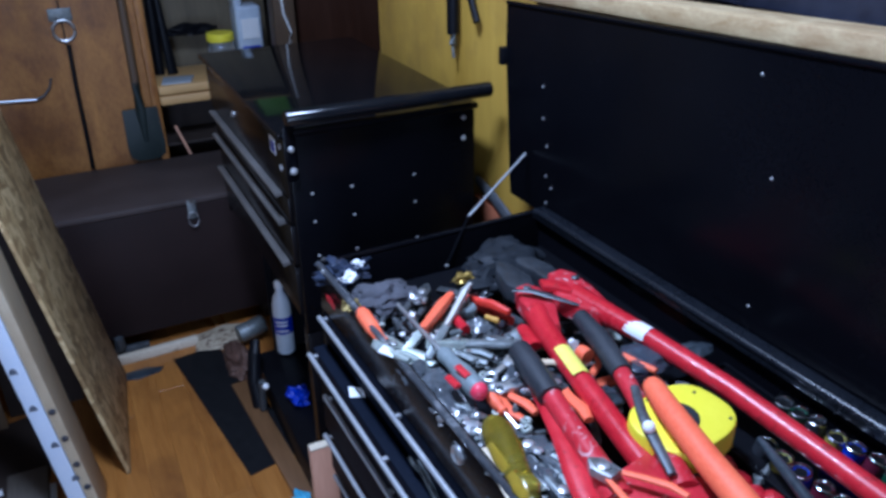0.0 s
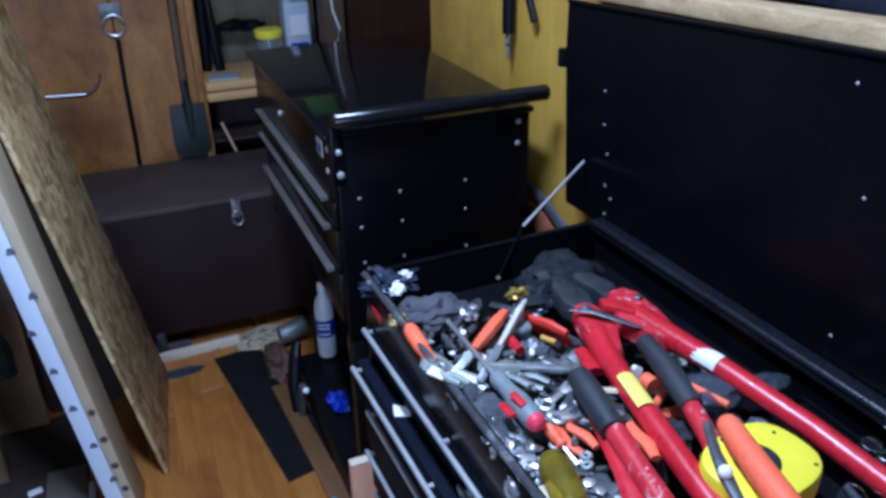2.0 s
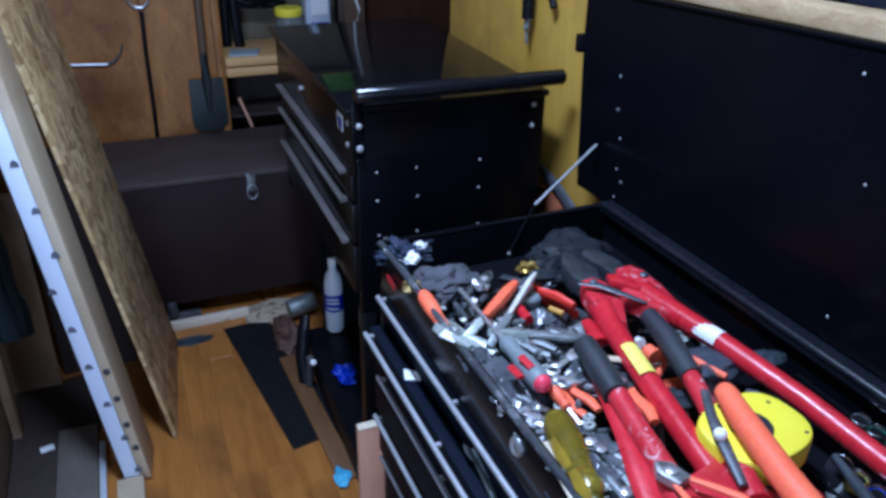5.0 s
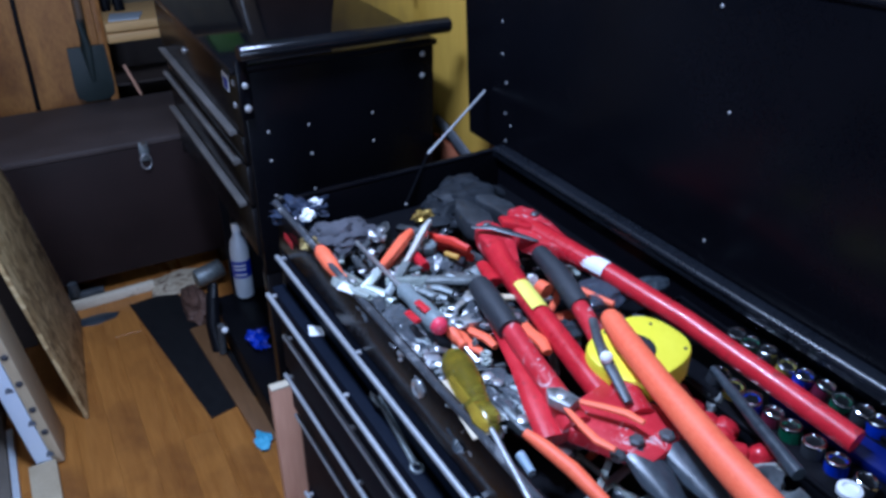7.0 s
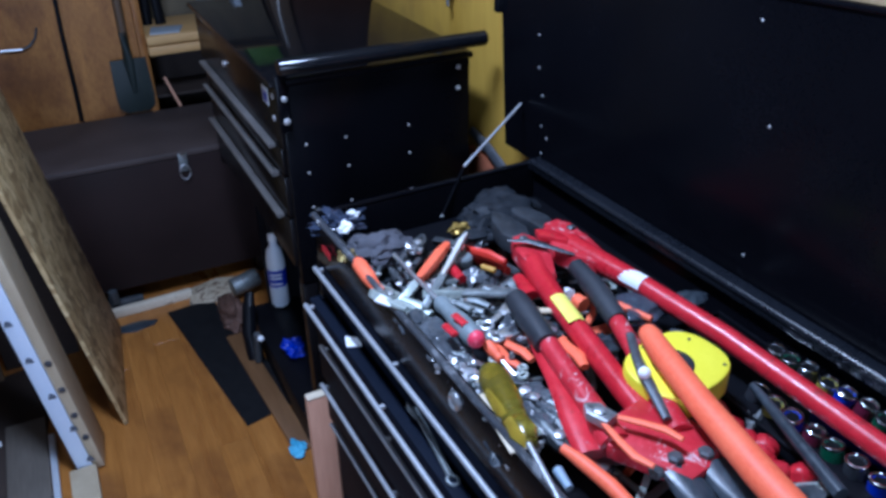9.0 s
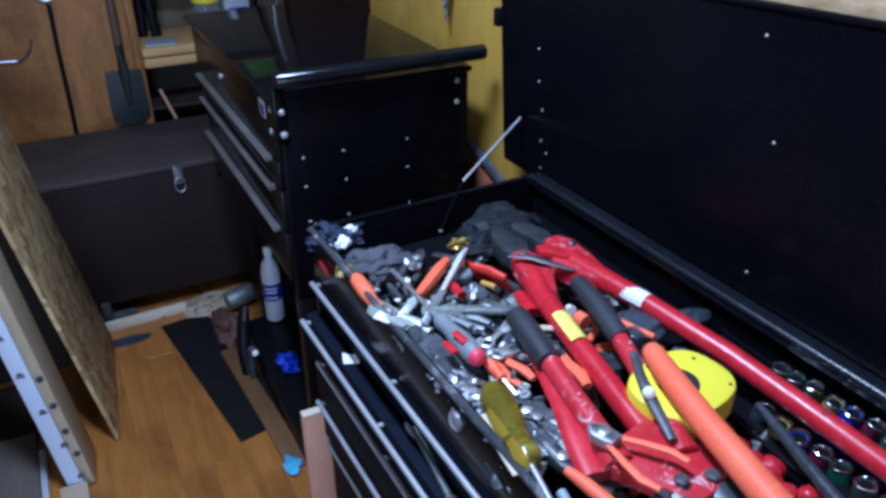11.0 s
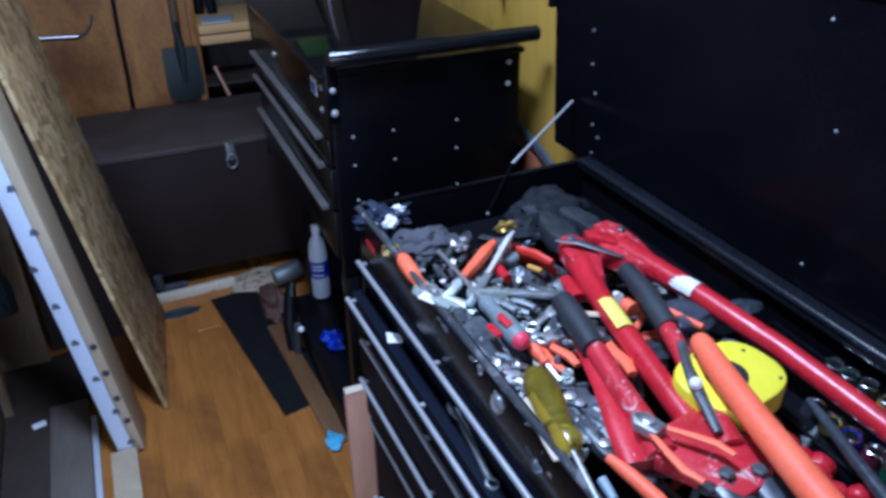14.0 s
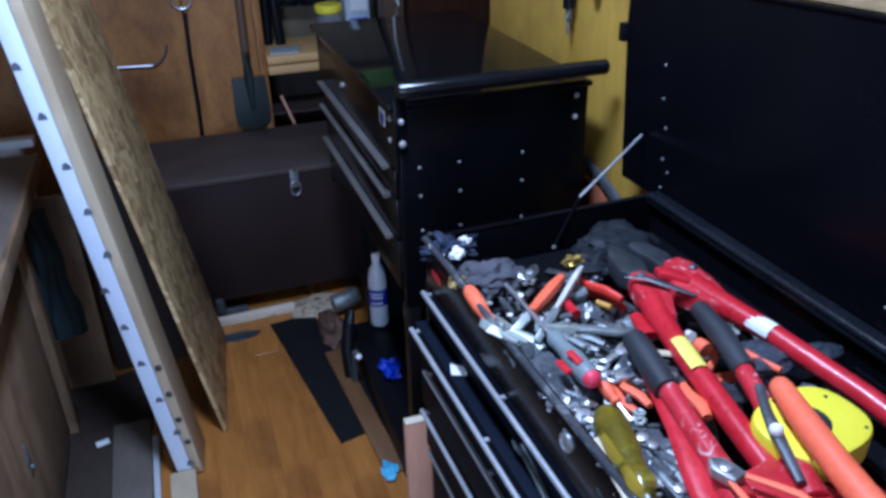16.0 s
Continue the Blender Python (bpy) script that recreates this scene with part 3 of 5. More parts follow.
slab(bm, [(-0.075, -0.378), (0.118, -0.362), (0.092, 0.368), (-0.075, 0.372)], 0.0, 0.003, None, 0.0008)
bmesh.ops.transform(bm, matrix=pose(0.242, 2.027, 0.0, 0, 0, 8.2), verts=bm.verts)
single("grip_mat", bm, GRIT, "black gritty rubber mat strip on the floor", "mat")
bm = B()
box(bm, (0.30, 1.46, 0.0), (0.36, 2.12, 0.012), 0.003)
bmesh.ops.rotate(bm, cent=(0.33, 1.7, 0), matrix=Matrix.Rotation(radians(4), 3, "Z"), verts=bm.verts)
single("floor_batten", bm, timber("brown_batten", (0.10, 0.048, 0.016), (0.19, 0.095, 0.034), "y", 10, (0.5, 0.7), 10), "flat brown batten beside the cabinet plinth", "batten")


def clump(name, centre, size, material, label, category, seed=0, rough=0.35, subdiv=4, freq=3.0, group=""):
    """A soft or crumpled thing with an uneven folded outline."""
    bm = B()
    bmesh.ops.create_icosphere(bm, subdivisions=subdiv, radius=1.0)
    for v in bm.verts:
        n = v.co.normalized()
        o = Vector((seed * 7.1, seed * 3.3, 0))
        d = 1 + rough * noise.noise(n * freq * 0.5 + o) + rough * 0.45 * noise.noise(n * freq * 1.3 + o) - rough * 0.25 * abs(noise.noise(n * freq * 2.2 - o))
        c = n * d
        c.z = max(c.z, -0.55)
        v.co = Vector((centre[0] + c.x * size[0], centre[1] + c.y * size[1], centre[2] + c.z * size[2]))
    return single(name, bm, material, label, category, group)


bm = B()
slab(bm, [(-0.07, 2.33), (-0.01, 2.315), (0.06, 2.33), (0.075, 2.355), (0.02, 2.375), (-0.06, 2.37)], 0.0, 0.006, None, 0.003)
single("flat_rag", bm, GREY_PLASTIC, "flat dark grey rag on the floor", "rag")
bm = B()
rod(bm, [(-0.262, 2.985, 0.70), (-0.25, 2.975, 0.64), (-0.235, 2.97, 0.577)], [0.012, 0.016, 0.011], 8, 0.5, (0, 1, 0))
single("black_strap", bm, BLACK_SATIN, "short black strap behind the trunk", "strap")
clump("leather_rag", (0.325, 2.23, 0.03), (0.05, 0.10, 0.05), BROWN_RAG, "crumpled dark brown leather rag on the floor", "rag", 3, 0.4)
clump("plastic_bag", (0.43, 1.80, 0.125), (0.028, 0.045, 0.03), BLUE, "small crumpled blue plastic wrapper", "wrapper", 5, 0.7)
clump("blue_cloth", (0.326, 1.47, 0.011), (0.023, 0.035, 0.012), LIGHT_BLUE, "small light blue cloth on the floor", "cloth", 6, 0.5)
vise = thing("clamp", (0.345, 1.93, 0.0), "black iron clamp standing beside the plinth", "clamp")
bm = B()
rod(bm, [(0.335, 1.95, 0.0), (0.33, 1.98, 0.10), (0.345, 2.0, 0.19), (0.36, 2.03, 0.22)], [0.028, 0.024, 0.022, 0.016], 12, 0.6)
part("frame", bm, BLACK_SATIN, vise)
bm = B()
rod(bm, [(0.335, 1.92, 0.02), (0.34, 1.90, 0.14)], 0.012, 10)
part("screw", bm, DARK_STEEL, vise)
bm = B()
bmesh.ops.create_icosphere(bm, subdivisions=2, radius=0.011, matrix=Matrix.Translation((0.347, 1.885, 0.13)))
part("knob", bm, WHITE_LABEL, vise, "white knob")
can = thing("metal_can", (0.40, 2.36, 0.0), "shiny metal can lying behind the cabinet", "can")
bm = B()
lathe(bm, [(0.034, 0), (0.036, 0.004), (0.036, 0.10), (0.034, 0.105)], 24, pose(0.36, 2.36, 0.05, 0, 82, 10))
part("can_body", bm, STEEL, can)
bottle = thing("bottle", (0.475, 2.085, 0.105), "white plastic bottle with blue and white label", "bottle")
bm = B()
lathe(bm, [(0.028, 0.0), (0.032, 0.006), (0.032, 0.185), (0.026, 0.22), (0.014, 0.24), (0.013, 0.26)], 24, pose(0.475, 2.094, 0.105))
part("bottle_body", bm, surface("pale_blue_bottle", (0.66, 0.72, 0.80), (0.74, 0.79, 0.85), (0.3, 0.45)), bottle)
bm = B()
lathe(bm, [(0.0327, 0.085), (0.0327, 0.15)], 24, pose(0.475, 2.094, 0.105))
part("label_band", bm, BLUE, bottle, "blue printed band")
for z in (0.20, 0.222, 0.236):
    bm = B()
    patch(bm, (0.475, 2.094, z), (0.475, 2.094, z + 0.007), 0.0333, (-0.4, -1, 0), 0.75)
    part("print_bar", bm, WHITE_LABEL, bottle)
bm = B()
lathe(bm, [(0.0155, 0.257), (0.0155, 0.28), (0.013, 0.285)], 16, pose(0.475, 2.094, 0.105))
part("cap", bm, WHITE_LABEL, bottle)

plank = thing("plank", (0.30, 1.03, 0.0), "reddish sawn plank standing against the chest end", "plank")
bm = B()
box(bm, (0.264, 1.022, 0.0), (0.335, 1.042, 0.558), 0.002)
part("board", bm, PINK_PLANK, plank)
bm = B()
box(bm, (0.264, 1.022, 0.5585), (0.335, 1.042, 0.563), 0.001)
part("sawn_end", bm, CREAM, plank, "pale sawn end")

# ---- leaning boards ----
stud = thing("wall_stud", (-0.21, 1.74, 0.0), "tan wooden stud with a pale steel strip, leaning", "stud")
bm = B()
box(bm, (-0.2105, 1.668, 0.0), (-0.184, 1.806, 1.95), 0.002)
part("timber", bm, STUD_WOOD, stud)
bm = B()
box(bm, (-0.252, 1.664, 0.0), (-0.2115, 1.667, 1.95), 0.001)
box(bm, (-0.2135, 1.667, 0.0), (-0.2115, 1.70, 1.95), 0.0005, 1)
strip = part("steel_strip", bm, WHITE_METAL, stud, "pale blue-white steel strip with stamped marks")
for x, z in ((-0.243, 1.228), (-0.231, 1.112), (-0.223, 0.988), (-0.216, 0.868), (-0.211, 0.748), (-0.248, 0.652), (-0.238, 0.536), (-0.233, 0.416), (-0.224, 0.288), (-0.213, 0.164), (-0.210, 0.044), (-0.243, 1.348), (-0.243, 1.468), (-0.243, 1.588), (-0.243, 1.708)):
    bm = B()
    slab(bm, [(-0.011, -0.006), (0.010, -0.008), (0.008, 0.004), (0.001, 0.011), (-0.006, 0.008)], 0, 0.0012, pose(x, 1.664, z, 90, 0, 0))
    part("mark", bm, STAMP, strip.parent)
for x, z in ((-0.197, 0.388), (-0.196, 0.296), (-0.197, 0.204), (-0.196, 0.120)):
    bm = B()
    lathe(bm, [(0.0095, 0), (0.0095, 0.002), (0.005, 0.004)], 10, pose(x, 1.668, z, 90, 0, 0))
    part("screw", bm, DARK_MARK, stud)
stud.matrix_basis = Matrix.Translation((-0.23, 1.67, 0.003)) @ pose(0, 0, 0, 0, 0, -6.0) @ pose(0, 0, 0, 0, -6.6, 0) @ Matrix.Translation((0.02, 0.07, 0))
bm = B()
box(bm, (-0.112, 1.82, 0.0), (-0.10, 2.37, 1.83), 0.0015)
osb = single("strand_board", bm, OSB, "large strand board sheet leaning on its edge", "board")
osb.matrix_basis = Matrix.Translation((-0.10, 1.82, 0.003)) @ pose(0, 0, 0, 0, 0, -5.0) @ pose(0, 0, 0, 0, -9.6, 0) @ Matrix.Translation((0.10, -1.82, 0))
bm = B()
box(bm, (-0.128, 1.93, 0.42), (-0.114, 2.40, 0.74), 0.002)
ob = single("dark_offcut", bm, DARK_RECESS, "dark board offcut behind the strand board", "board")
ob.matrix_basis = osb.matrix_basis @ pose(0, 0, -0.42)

# ---- bench beside the boards ----
bench = thing("workbench", (-0.8, 1.5, 0.0), "worn brown wooden workbench with panelled front", "workbench")
bm = B()
box(bm, (-1.30, 0.75, 0.805), (-0.49, 2.22, 0.845), 0.004)
part("bench_top", bm, BENCH_TOP, bench, "grey worn bench top")
bm = B()
box(bm, (-0.492, 0.75, 0.80), (-0.478, 2.22, 0.848), 0.002)
part("edge_strip", bm, BENCH_WOOD, bench)
for y0, y1 in ((0.80, 1.30), (1.304, 1.92)):
    bm = B()
    box(bm, (-0.57, y0, 0.06), (-0.55, y1, 0.80), 0.003)
    part("cupboard_door", bm, BENCH_WOOD, bench)
bm = B()
slab(bm, [(-0.022, -0.04), (0.022, -0.04), (0.006, 0.04), (-0.006, 0.04)], 0, 0.004, pose(-0.55, 1.45, 0.36, 90, 0, 90), 0.001)
lathe(bm, [(0.008, 0), (0.006, 0.006)], 10, pose(-0.546, 1.45, 0.335, 0, 90, 0))
part("strap_hinge", bm, STEEL, bench, "steel strap hinge")
for y in (0.78, 1.98):
    for x in (-1.26, -0.60):
        bm = B()
        box(bm, (x, y, 0.0), (x + 0.06, y + 0.06, 0.805), 0.003)
        part("leg", bm, BENCH_WOOD, bench)
bm = B()
box(bm, (-0.95, 2.225, 0.005), (-0.435, 2.243, 0.70), 0.002)
single("plywood_sheet", bm, BENCH_WOOD, "brown plywood sheet standing behind the bench", "plywood")
# dark board added to stand in for shadow between sheet and stud
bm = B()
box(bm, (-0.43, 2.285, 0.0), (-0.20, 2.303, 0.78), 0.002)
single("standing_board", bm, DARK_RECESS, "dark board put in for shadow behind the leaning stud", "board")
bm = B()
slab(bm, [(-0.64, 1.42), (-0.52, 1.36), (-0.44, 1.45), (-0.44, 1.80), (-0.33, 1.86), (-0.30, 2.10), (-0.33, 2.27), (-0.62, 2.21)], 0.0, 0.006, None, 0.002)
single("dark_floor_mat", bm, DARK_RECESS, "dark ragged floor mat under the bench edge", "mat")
bm = B()
box(bm, (-1.3, 2.31, 0.835), (-0.50, 2.36, 0.86), 0.003)
box(bm, (-1.3, 2.31, 0.0), (-1.24, 2.36, 0.835), 0.003)
box(bm, (-0.60, 2.31, 0.0), (-0.54, 2.36, 0.835), 0.003)
single("white_rail", bm, WHITE_LABEL, "white painted rail behind the bench", "rail")
bm = B()
bmesh.ops.create_grid(bm, x_segments=14, y_segments=24, size=0.5)
for v in bm.verts:
    u, w = v.co.x, v.co.y
    v.co = Vector((-0.508 + u * (0.085 - 0.03 * w) + 0.01 * noise.noise((w * 3, u * 2, 0)), 2.06 + 0.03 * noise.noise((u * 5, w * 3, 1)) + 0.02 * u, 0.52 + w * 0.42))
jk = single("hanging_cloth", bm, CLOTH, "dark teal cloth hanging from the bench edge", "cloth")
md = jk.modifiers.new("thick", "SOLIDIFY")
md.thickness = 0.012
bm = B()
box(bm, (-0.435, 0.9, 0.0065), (-0.325, 1.95, 0.024), 0.002)
single("floor_plank", bm, GREY_BOARD, "grey weathered board lying beside the bench", "board")
bm = B()
box(bm, (-0.322, 0.9, 0.0), (-0.304, 1.86, 0.022), 0.002)
single("metal_edging", bm, surface("pale_edging", (0.6, 0.65, 0.72), (0.75, 0.8, 0.85), (0.3, 0.45), 0.2), "pale metal edging strip on the floor", "edging")
bm = B()
box(bm, (-0.276, 1.0, 0.0), (-0.205, 1.66, 0.03), 0.002)
single("timber_offcut", bm, STUD_WOOD, "tan timber offcut lying on the floor", "timber")
bm = B()
slab(bm, [(-0.02, -0.012), (0.018, -0.016), (0.022, 0.01), (-0.016, 0.014)], 0, 0.001, pose(-0.47, 1.90, 0.0065, 0, 0, 20))
single("paper_scrap", bm, WHITE_LABEL, "small white paper scrap on the floor board", "paper")

# ---- the north wall's things ----
spade = thing("spade", (0.20, 2.98, 0.57), "dark green steel spade hanging blade down", "spade")
bm = B()
slab(bm, [(-0.07, 0.01), (0.062, 0.01), (0.07, -0.14), (0.066, -0.182), (0.04, -0.203), (-0.04, -0.203), (-0.068, -0.182), (-0.074, -0.14)], -0.003, 0.003, pose(0.215, 2.972, 0.785, 90, 0, 0), 0.001)
part("blade", bm, SPADE_PAINT, spade)
bm = B()
rod(bm, [(0.215, 2.97, 0.66), (0.213, 2.965, 0.79), (0.213, 2.965, 0.90)], [0.008, 0.02, 0.017], 12)
part("socket_neck", bm, SPADE_PAINT, spade)
bm = B()
rod(bm, [(0.213, 2.965, 0.89), (0.224, 2.97, 1.62)], 0.016, 12)
part("shaft", bm, POST_WOOD, spade)
ring = thing("wall_ring", (0.0, 2.99, 1.1), "steel ring on a plate screwed to plywood", "ring")
bm = B()
box(bm, (-0.035, 2.994, 1.145), (0.045, 2.999, 1.19), 0.002)
part("plate", bm, STEEL, ring)
bm = B()
rod(bm, [(0.007 + 0.037 * math.sin(a), 2.988, 1.112 + 0.037 * math.cos(a)) for a in [2 * math.pi * k / 22 for k in range(23)]], 0.0055, 8)
part("hoop", bm, BRIGHT_STEEL, ring)
bm = B()
rod(bm, [(0.012, 2.993, 1.06), (0.006, 2.992, 0.9), (0.004, 2.993, 0.7), (0.0, 2.994, 0.575)], 0.0085, 8, 0.5, (0, 1, 0))
single("strap", bm, BLACK_SATIN, "black strap hanging on the plywood wall", "strap")
bm = B()
rod(bm, [(-0.27, 2.985, 0.883), (-0.136, 2.985, 0.876)], 0.004, 8)
rod(bm, [(-0.27, 2.99, 0.883), (-0.27, 3.0, 0.883)], 0.003, 6)
hook = single("hook", bm, BRIGHT_STEEL, "thin bright steel hook on the plywood wall", "hook")
bm = B()
rod(bm, [(-0.136, 2.986, 0.876), (-0.11, 2.988, 0.885), (-0.085, 2.99, 0.91), (-0.072, 2.992, 0.945)], 0.004, 8)
part("bent_end", bm, DARK_STEEL, hook, "dark bent hook end")
for z0, z1, x1 in ((0.838, 0.872, 0.80), (0.797, 0.832, 0.79)):
    bm = B()
    box(bm, (0.262 + 0.03, NORTH - 0.05, z0), (x1, NORTH + 0.26, z1), 0.006)
    single("niche_shelf", bm, PINE_SHELF, "yellowed pine board forming the niche sill", kind="structure")
bm = B()
box(bm, (0.27, 3.28, 0.0), (0.82, 3.30, 2.6))
single("niche_board", bm, timber("olive_board", (0.07, 0.055, 0.03), (0.15, 0.12, 0.07), "z"), "dull olive board at the niche back", kind="structure")
# recess shade put into the lining's dark colour below the sill
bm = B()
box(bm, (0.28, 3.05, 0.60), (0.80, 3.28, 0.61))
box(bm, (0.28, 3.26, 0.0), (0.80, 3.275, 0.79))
single("niche_lining", bm, DARK_RECESS, "board lining darkened for the recess shade under the sill", kind="structure")
bm = B()
box(bm, (0.755, 2.86, 0.0), (0.838, 2.95, TOP), 0.003)
single("post", bm, POST_WOOD, "dirty brown timber post beside the niche", kind="structure")
bm = B()
rod(bm, [(0.765, 2.852, 1.75), (0.778, 2.85, 1.30), (0.79, 2.848, 1.12), (0.812, 2.846, 1.05), (0.80, 2.846, 1.0), (0.765, 2.846, 0.975), (0.80, 2.846, 0.99), (0.805, 2.85, 0.94), (0.822, 2.85, 0.905)], 0.0045, 8)
single("cord", bm, WHITE_LABEL, "thin white cord hanging on the post", "cord")
bm = B()
box(bm, (0.292, 3.07, 1.78), (0.80, 3.27, 1.80), 0.003)
single("niche_shelf", bm, PINE_SHELF, "pine shelf board high in the niche", kind="structure")
crate = thing("crate", (0.66, 3.15, 1.80), "bright green plastic crate on the niche shelf", "crate")
bm = B()
box(bm, (0.58, 3.078, 1.80), (0.755, 3.26, 2.08), 0.008)
part("crate_body", bm, GREEN, crate)
bm = B()
box(bm, (0.573, 3.071, 2.05), (0.762, 3.266, 2.09), 0.006)
part("crate_rim", bm, GREEN, crate)
jar = thing("jar", (0.575, 3.06, 0.872), "glass jar with a bright yellow lid", "jar")
bm = B()
lathe(bm, [(0.05, 0), (0.056, 0.008), (0.056, 0.105), (0.048, 0.125), (0.048, 0.14)], 24, pose(0.575, 3.06, 0.872))
part("glass", bm, GLASS, jar)
bm = B()
lathe(bm, [(0.044, 0.006), (0.05, 0.01), (0.05, 0.06), (0.04, 0.066)], 18, pose(0.575, 3.06, 0.872))
part("contents", bm, BROWN_RAG, jar)
bm = B()
lathe(bm, [(0.054, 0.132), (0.056, 0.136), (0.056, 0.158), (0.052, 0.163), (0.02, 0.164)], 28, pose(0.575, 3.06, 0.872))
part("jar_lid", bm, YELLOW, jar, "bright yellow screw lid")
jug = thing("jug", (0.70, 3.10, 0.872), "white plastic jug with pale blue label", "jug")
bm = B()
box(bm, (0.645, 3.05, 0.872), (0.75, 3.16, 1.13), 0.014, 3)
box(bm, (0.645, 3.06, 1.12), (0.68, 3.15, 1.23), 0.012, 3)
part("jug_body", bm, surface("milky_plastic", (0.45, 0.52, 0.62), (0.55, 0.62, 0.7), (0.3, 0.5)), jug)
bm = B()
box(bm, (0.66, 3.047, 0.90), (0.735, 3.0495, 0.97), 0.0005, 1)
part("jug_label", bm, BLUE, jug, "blue label")
bm = B()
box(bm, (0.665, 3.044, 1.0), (0.735, 3.0495, 1.08), 0.0005, 1)
part("jug_label", bm, WHITE_LABEL, jug)
bm = B()
rod(bm, [(0.33, 3.16, 0.872), (0.35, 3.18, 1.6)], 0.02, 10)
single("dark_pole", bm, BLACK_SATIN, "dark pole standing in the niche", "pole")
bm = B()
rod(bm, [(0.38, 3.14, 0.872), (0.37, 3.2, 1.15), (0.34, 3.22, 1.5)], [0.022, 0.014, 0.01], 10)
single("dark_pole", bm, BLACK_SATIN, "dark tapering pole standing in the niche", "pole")
clump("dark_tool", (0.47, 3.18, 1.03), (0.10, 0.03, 0.025), BLACK_SATIN, "dark tool hung at the niche back", "tool", 12, 0.6)
bm = B()
slab(bm, [(0.31, 2.975), (0.42, 2.965), (0.45, 3.06), (0.33, 3.08)], 0.8725, 0.878, None, 0.001)
single("paper_stack", bm, surface("dim_paper", (0.30, 0.34, 0.38), (0.40, 0.44, 0.47), (0.6, 0.8)), "white papers lying on the niche sill", "paper")
bm = B()
rod(bm, [(0.335, 2.99, 0.70), (0.375, 2.975, 0.578)], 0.006, 8)
single("red_stick", bm, PINK_PLANK, "thin reddish stick leaning behind the trunk", "stick")

# tools hung on the yellow wall
hang = thing("grease_gun", (0.86, 1.52, 1.2), "black tool with steel tip hung on the yellow wall", "tool")
bm = B()
rod(bm, [(0.857, 1.522, 1.62), (0.857, 1.52, 1.27)], 0.015, 12)
part("barrel", bm, BLACK_SATIN, hang)
bm = B()
rod(bm, [(0.857, 1.52, 1.275), (0.857, 1.52, 1.245), (0.857, 1.519, 1.24), (0.857, 1.519, 1.21)], [0.010, 0.010, 0.005, 0.004], 10)
part("tip", bm, STEEL, hang)
bm = B()
rod(bm, [(0.862, 1.47, 1.42), (0.862, 1.405, 1.315)], 0.009, 8)
single("hung_bar", bm, BLACK_SATIN, "short black bar hung on the yellow wall", "bar")

bm = B()
box(bm, (0.862, 1.17, 0.80), (0.8785, 1.42, 0.876), 0.003)
single("orange_card", bm, surface("faded_orange_card", (0.34, 0.10, 0.045), (0.48, 0.17, 0.08), (0.6, 0.8), 0, 90, 9, 0.2), "faded orange card box against the yellow wall", "card")
bm = B()
rod(bm, [(0.858, 1.19, 0.865), (0.86, 1.31, 0.905), (0.862, 1.40, 0.922)], [0.018, 0.017, 0.014], 12, 0.5, (1, 0, 0))
single("grey_hose", bm, surface("dusty_grey_hose", (0.05, 0.055, 0.065), (0.10, 0.105, 0.115), (0.5, 0.7), 0, 90, 9, 0.2), "dusty grey hose lying along the yellow wall", "hose")

# ---- tools in the tray ----
def aim(p0, p1, tilt=0.0):
    """Origin at p0, x towards p1, z roughly up, rolled by tilt degrees."""
    x = (Vector(p1) - Vector(p0)).normalized()
    y = Vector((0, 0, 1)).cross(x).normalized()
    z = x.cross(y)
    return Matrix.Translation(p0) @ Matrix((x, y, z)).transposed().to_4x4() @ pose(0, 0, 0, tilt, 0, 0)


def span(p0, p1):
    return (Vector(p1) - Vector(p0)).length


def pliers(p0, p1, grip, steel, label, spread=0.3, r=0.0085, tilt=0.0, curve=0.25, reach=0.68):
    """Jaw tip at p1, grip ends round p0."""
    L = span(p0, p1)
    t = thing("pliers", (0, 0, 0), label, "pliers", "pliers in the tray")
    j = L * reach
    for s in (1, -1):
        bm = B()
        w = spread * L * 0.5
        rod(bm, [(0, s * w, 0), (L * 0.2, s * (w + curve * 0.1 * L), 0), (L * 0.42, s * w * 0.75, 0), (j - 0.012, s * 0.009, 0)], [r * 0.8, r * 1.1, r, r * 0.75], 9, 0.75)
        part("grip", bm, grip, t)
        bm = B()
        slab(bm, [(j - 0.018, -s * 0.009), (j + 0.012, -s * 0.010), (L, s * 0.001), (L - 0.004, s * 0.005), (j + 0.01, s * 0.013), (j - 0.018, s * 0.011)], -0.006, 0.006, None, 0.002)
        part("jaw", bm, steel, t)
    bm = B()
    lathe(bm, [(0.008, -0.008), (0.008, 0.008), (0.005, 0.0095)], 12, pose(j, 0, 0))
    part("pivot", bm, BRIGHT_STEEL, t)
    t.matrix_basis = aim(p0, p1, tilt)
    return t


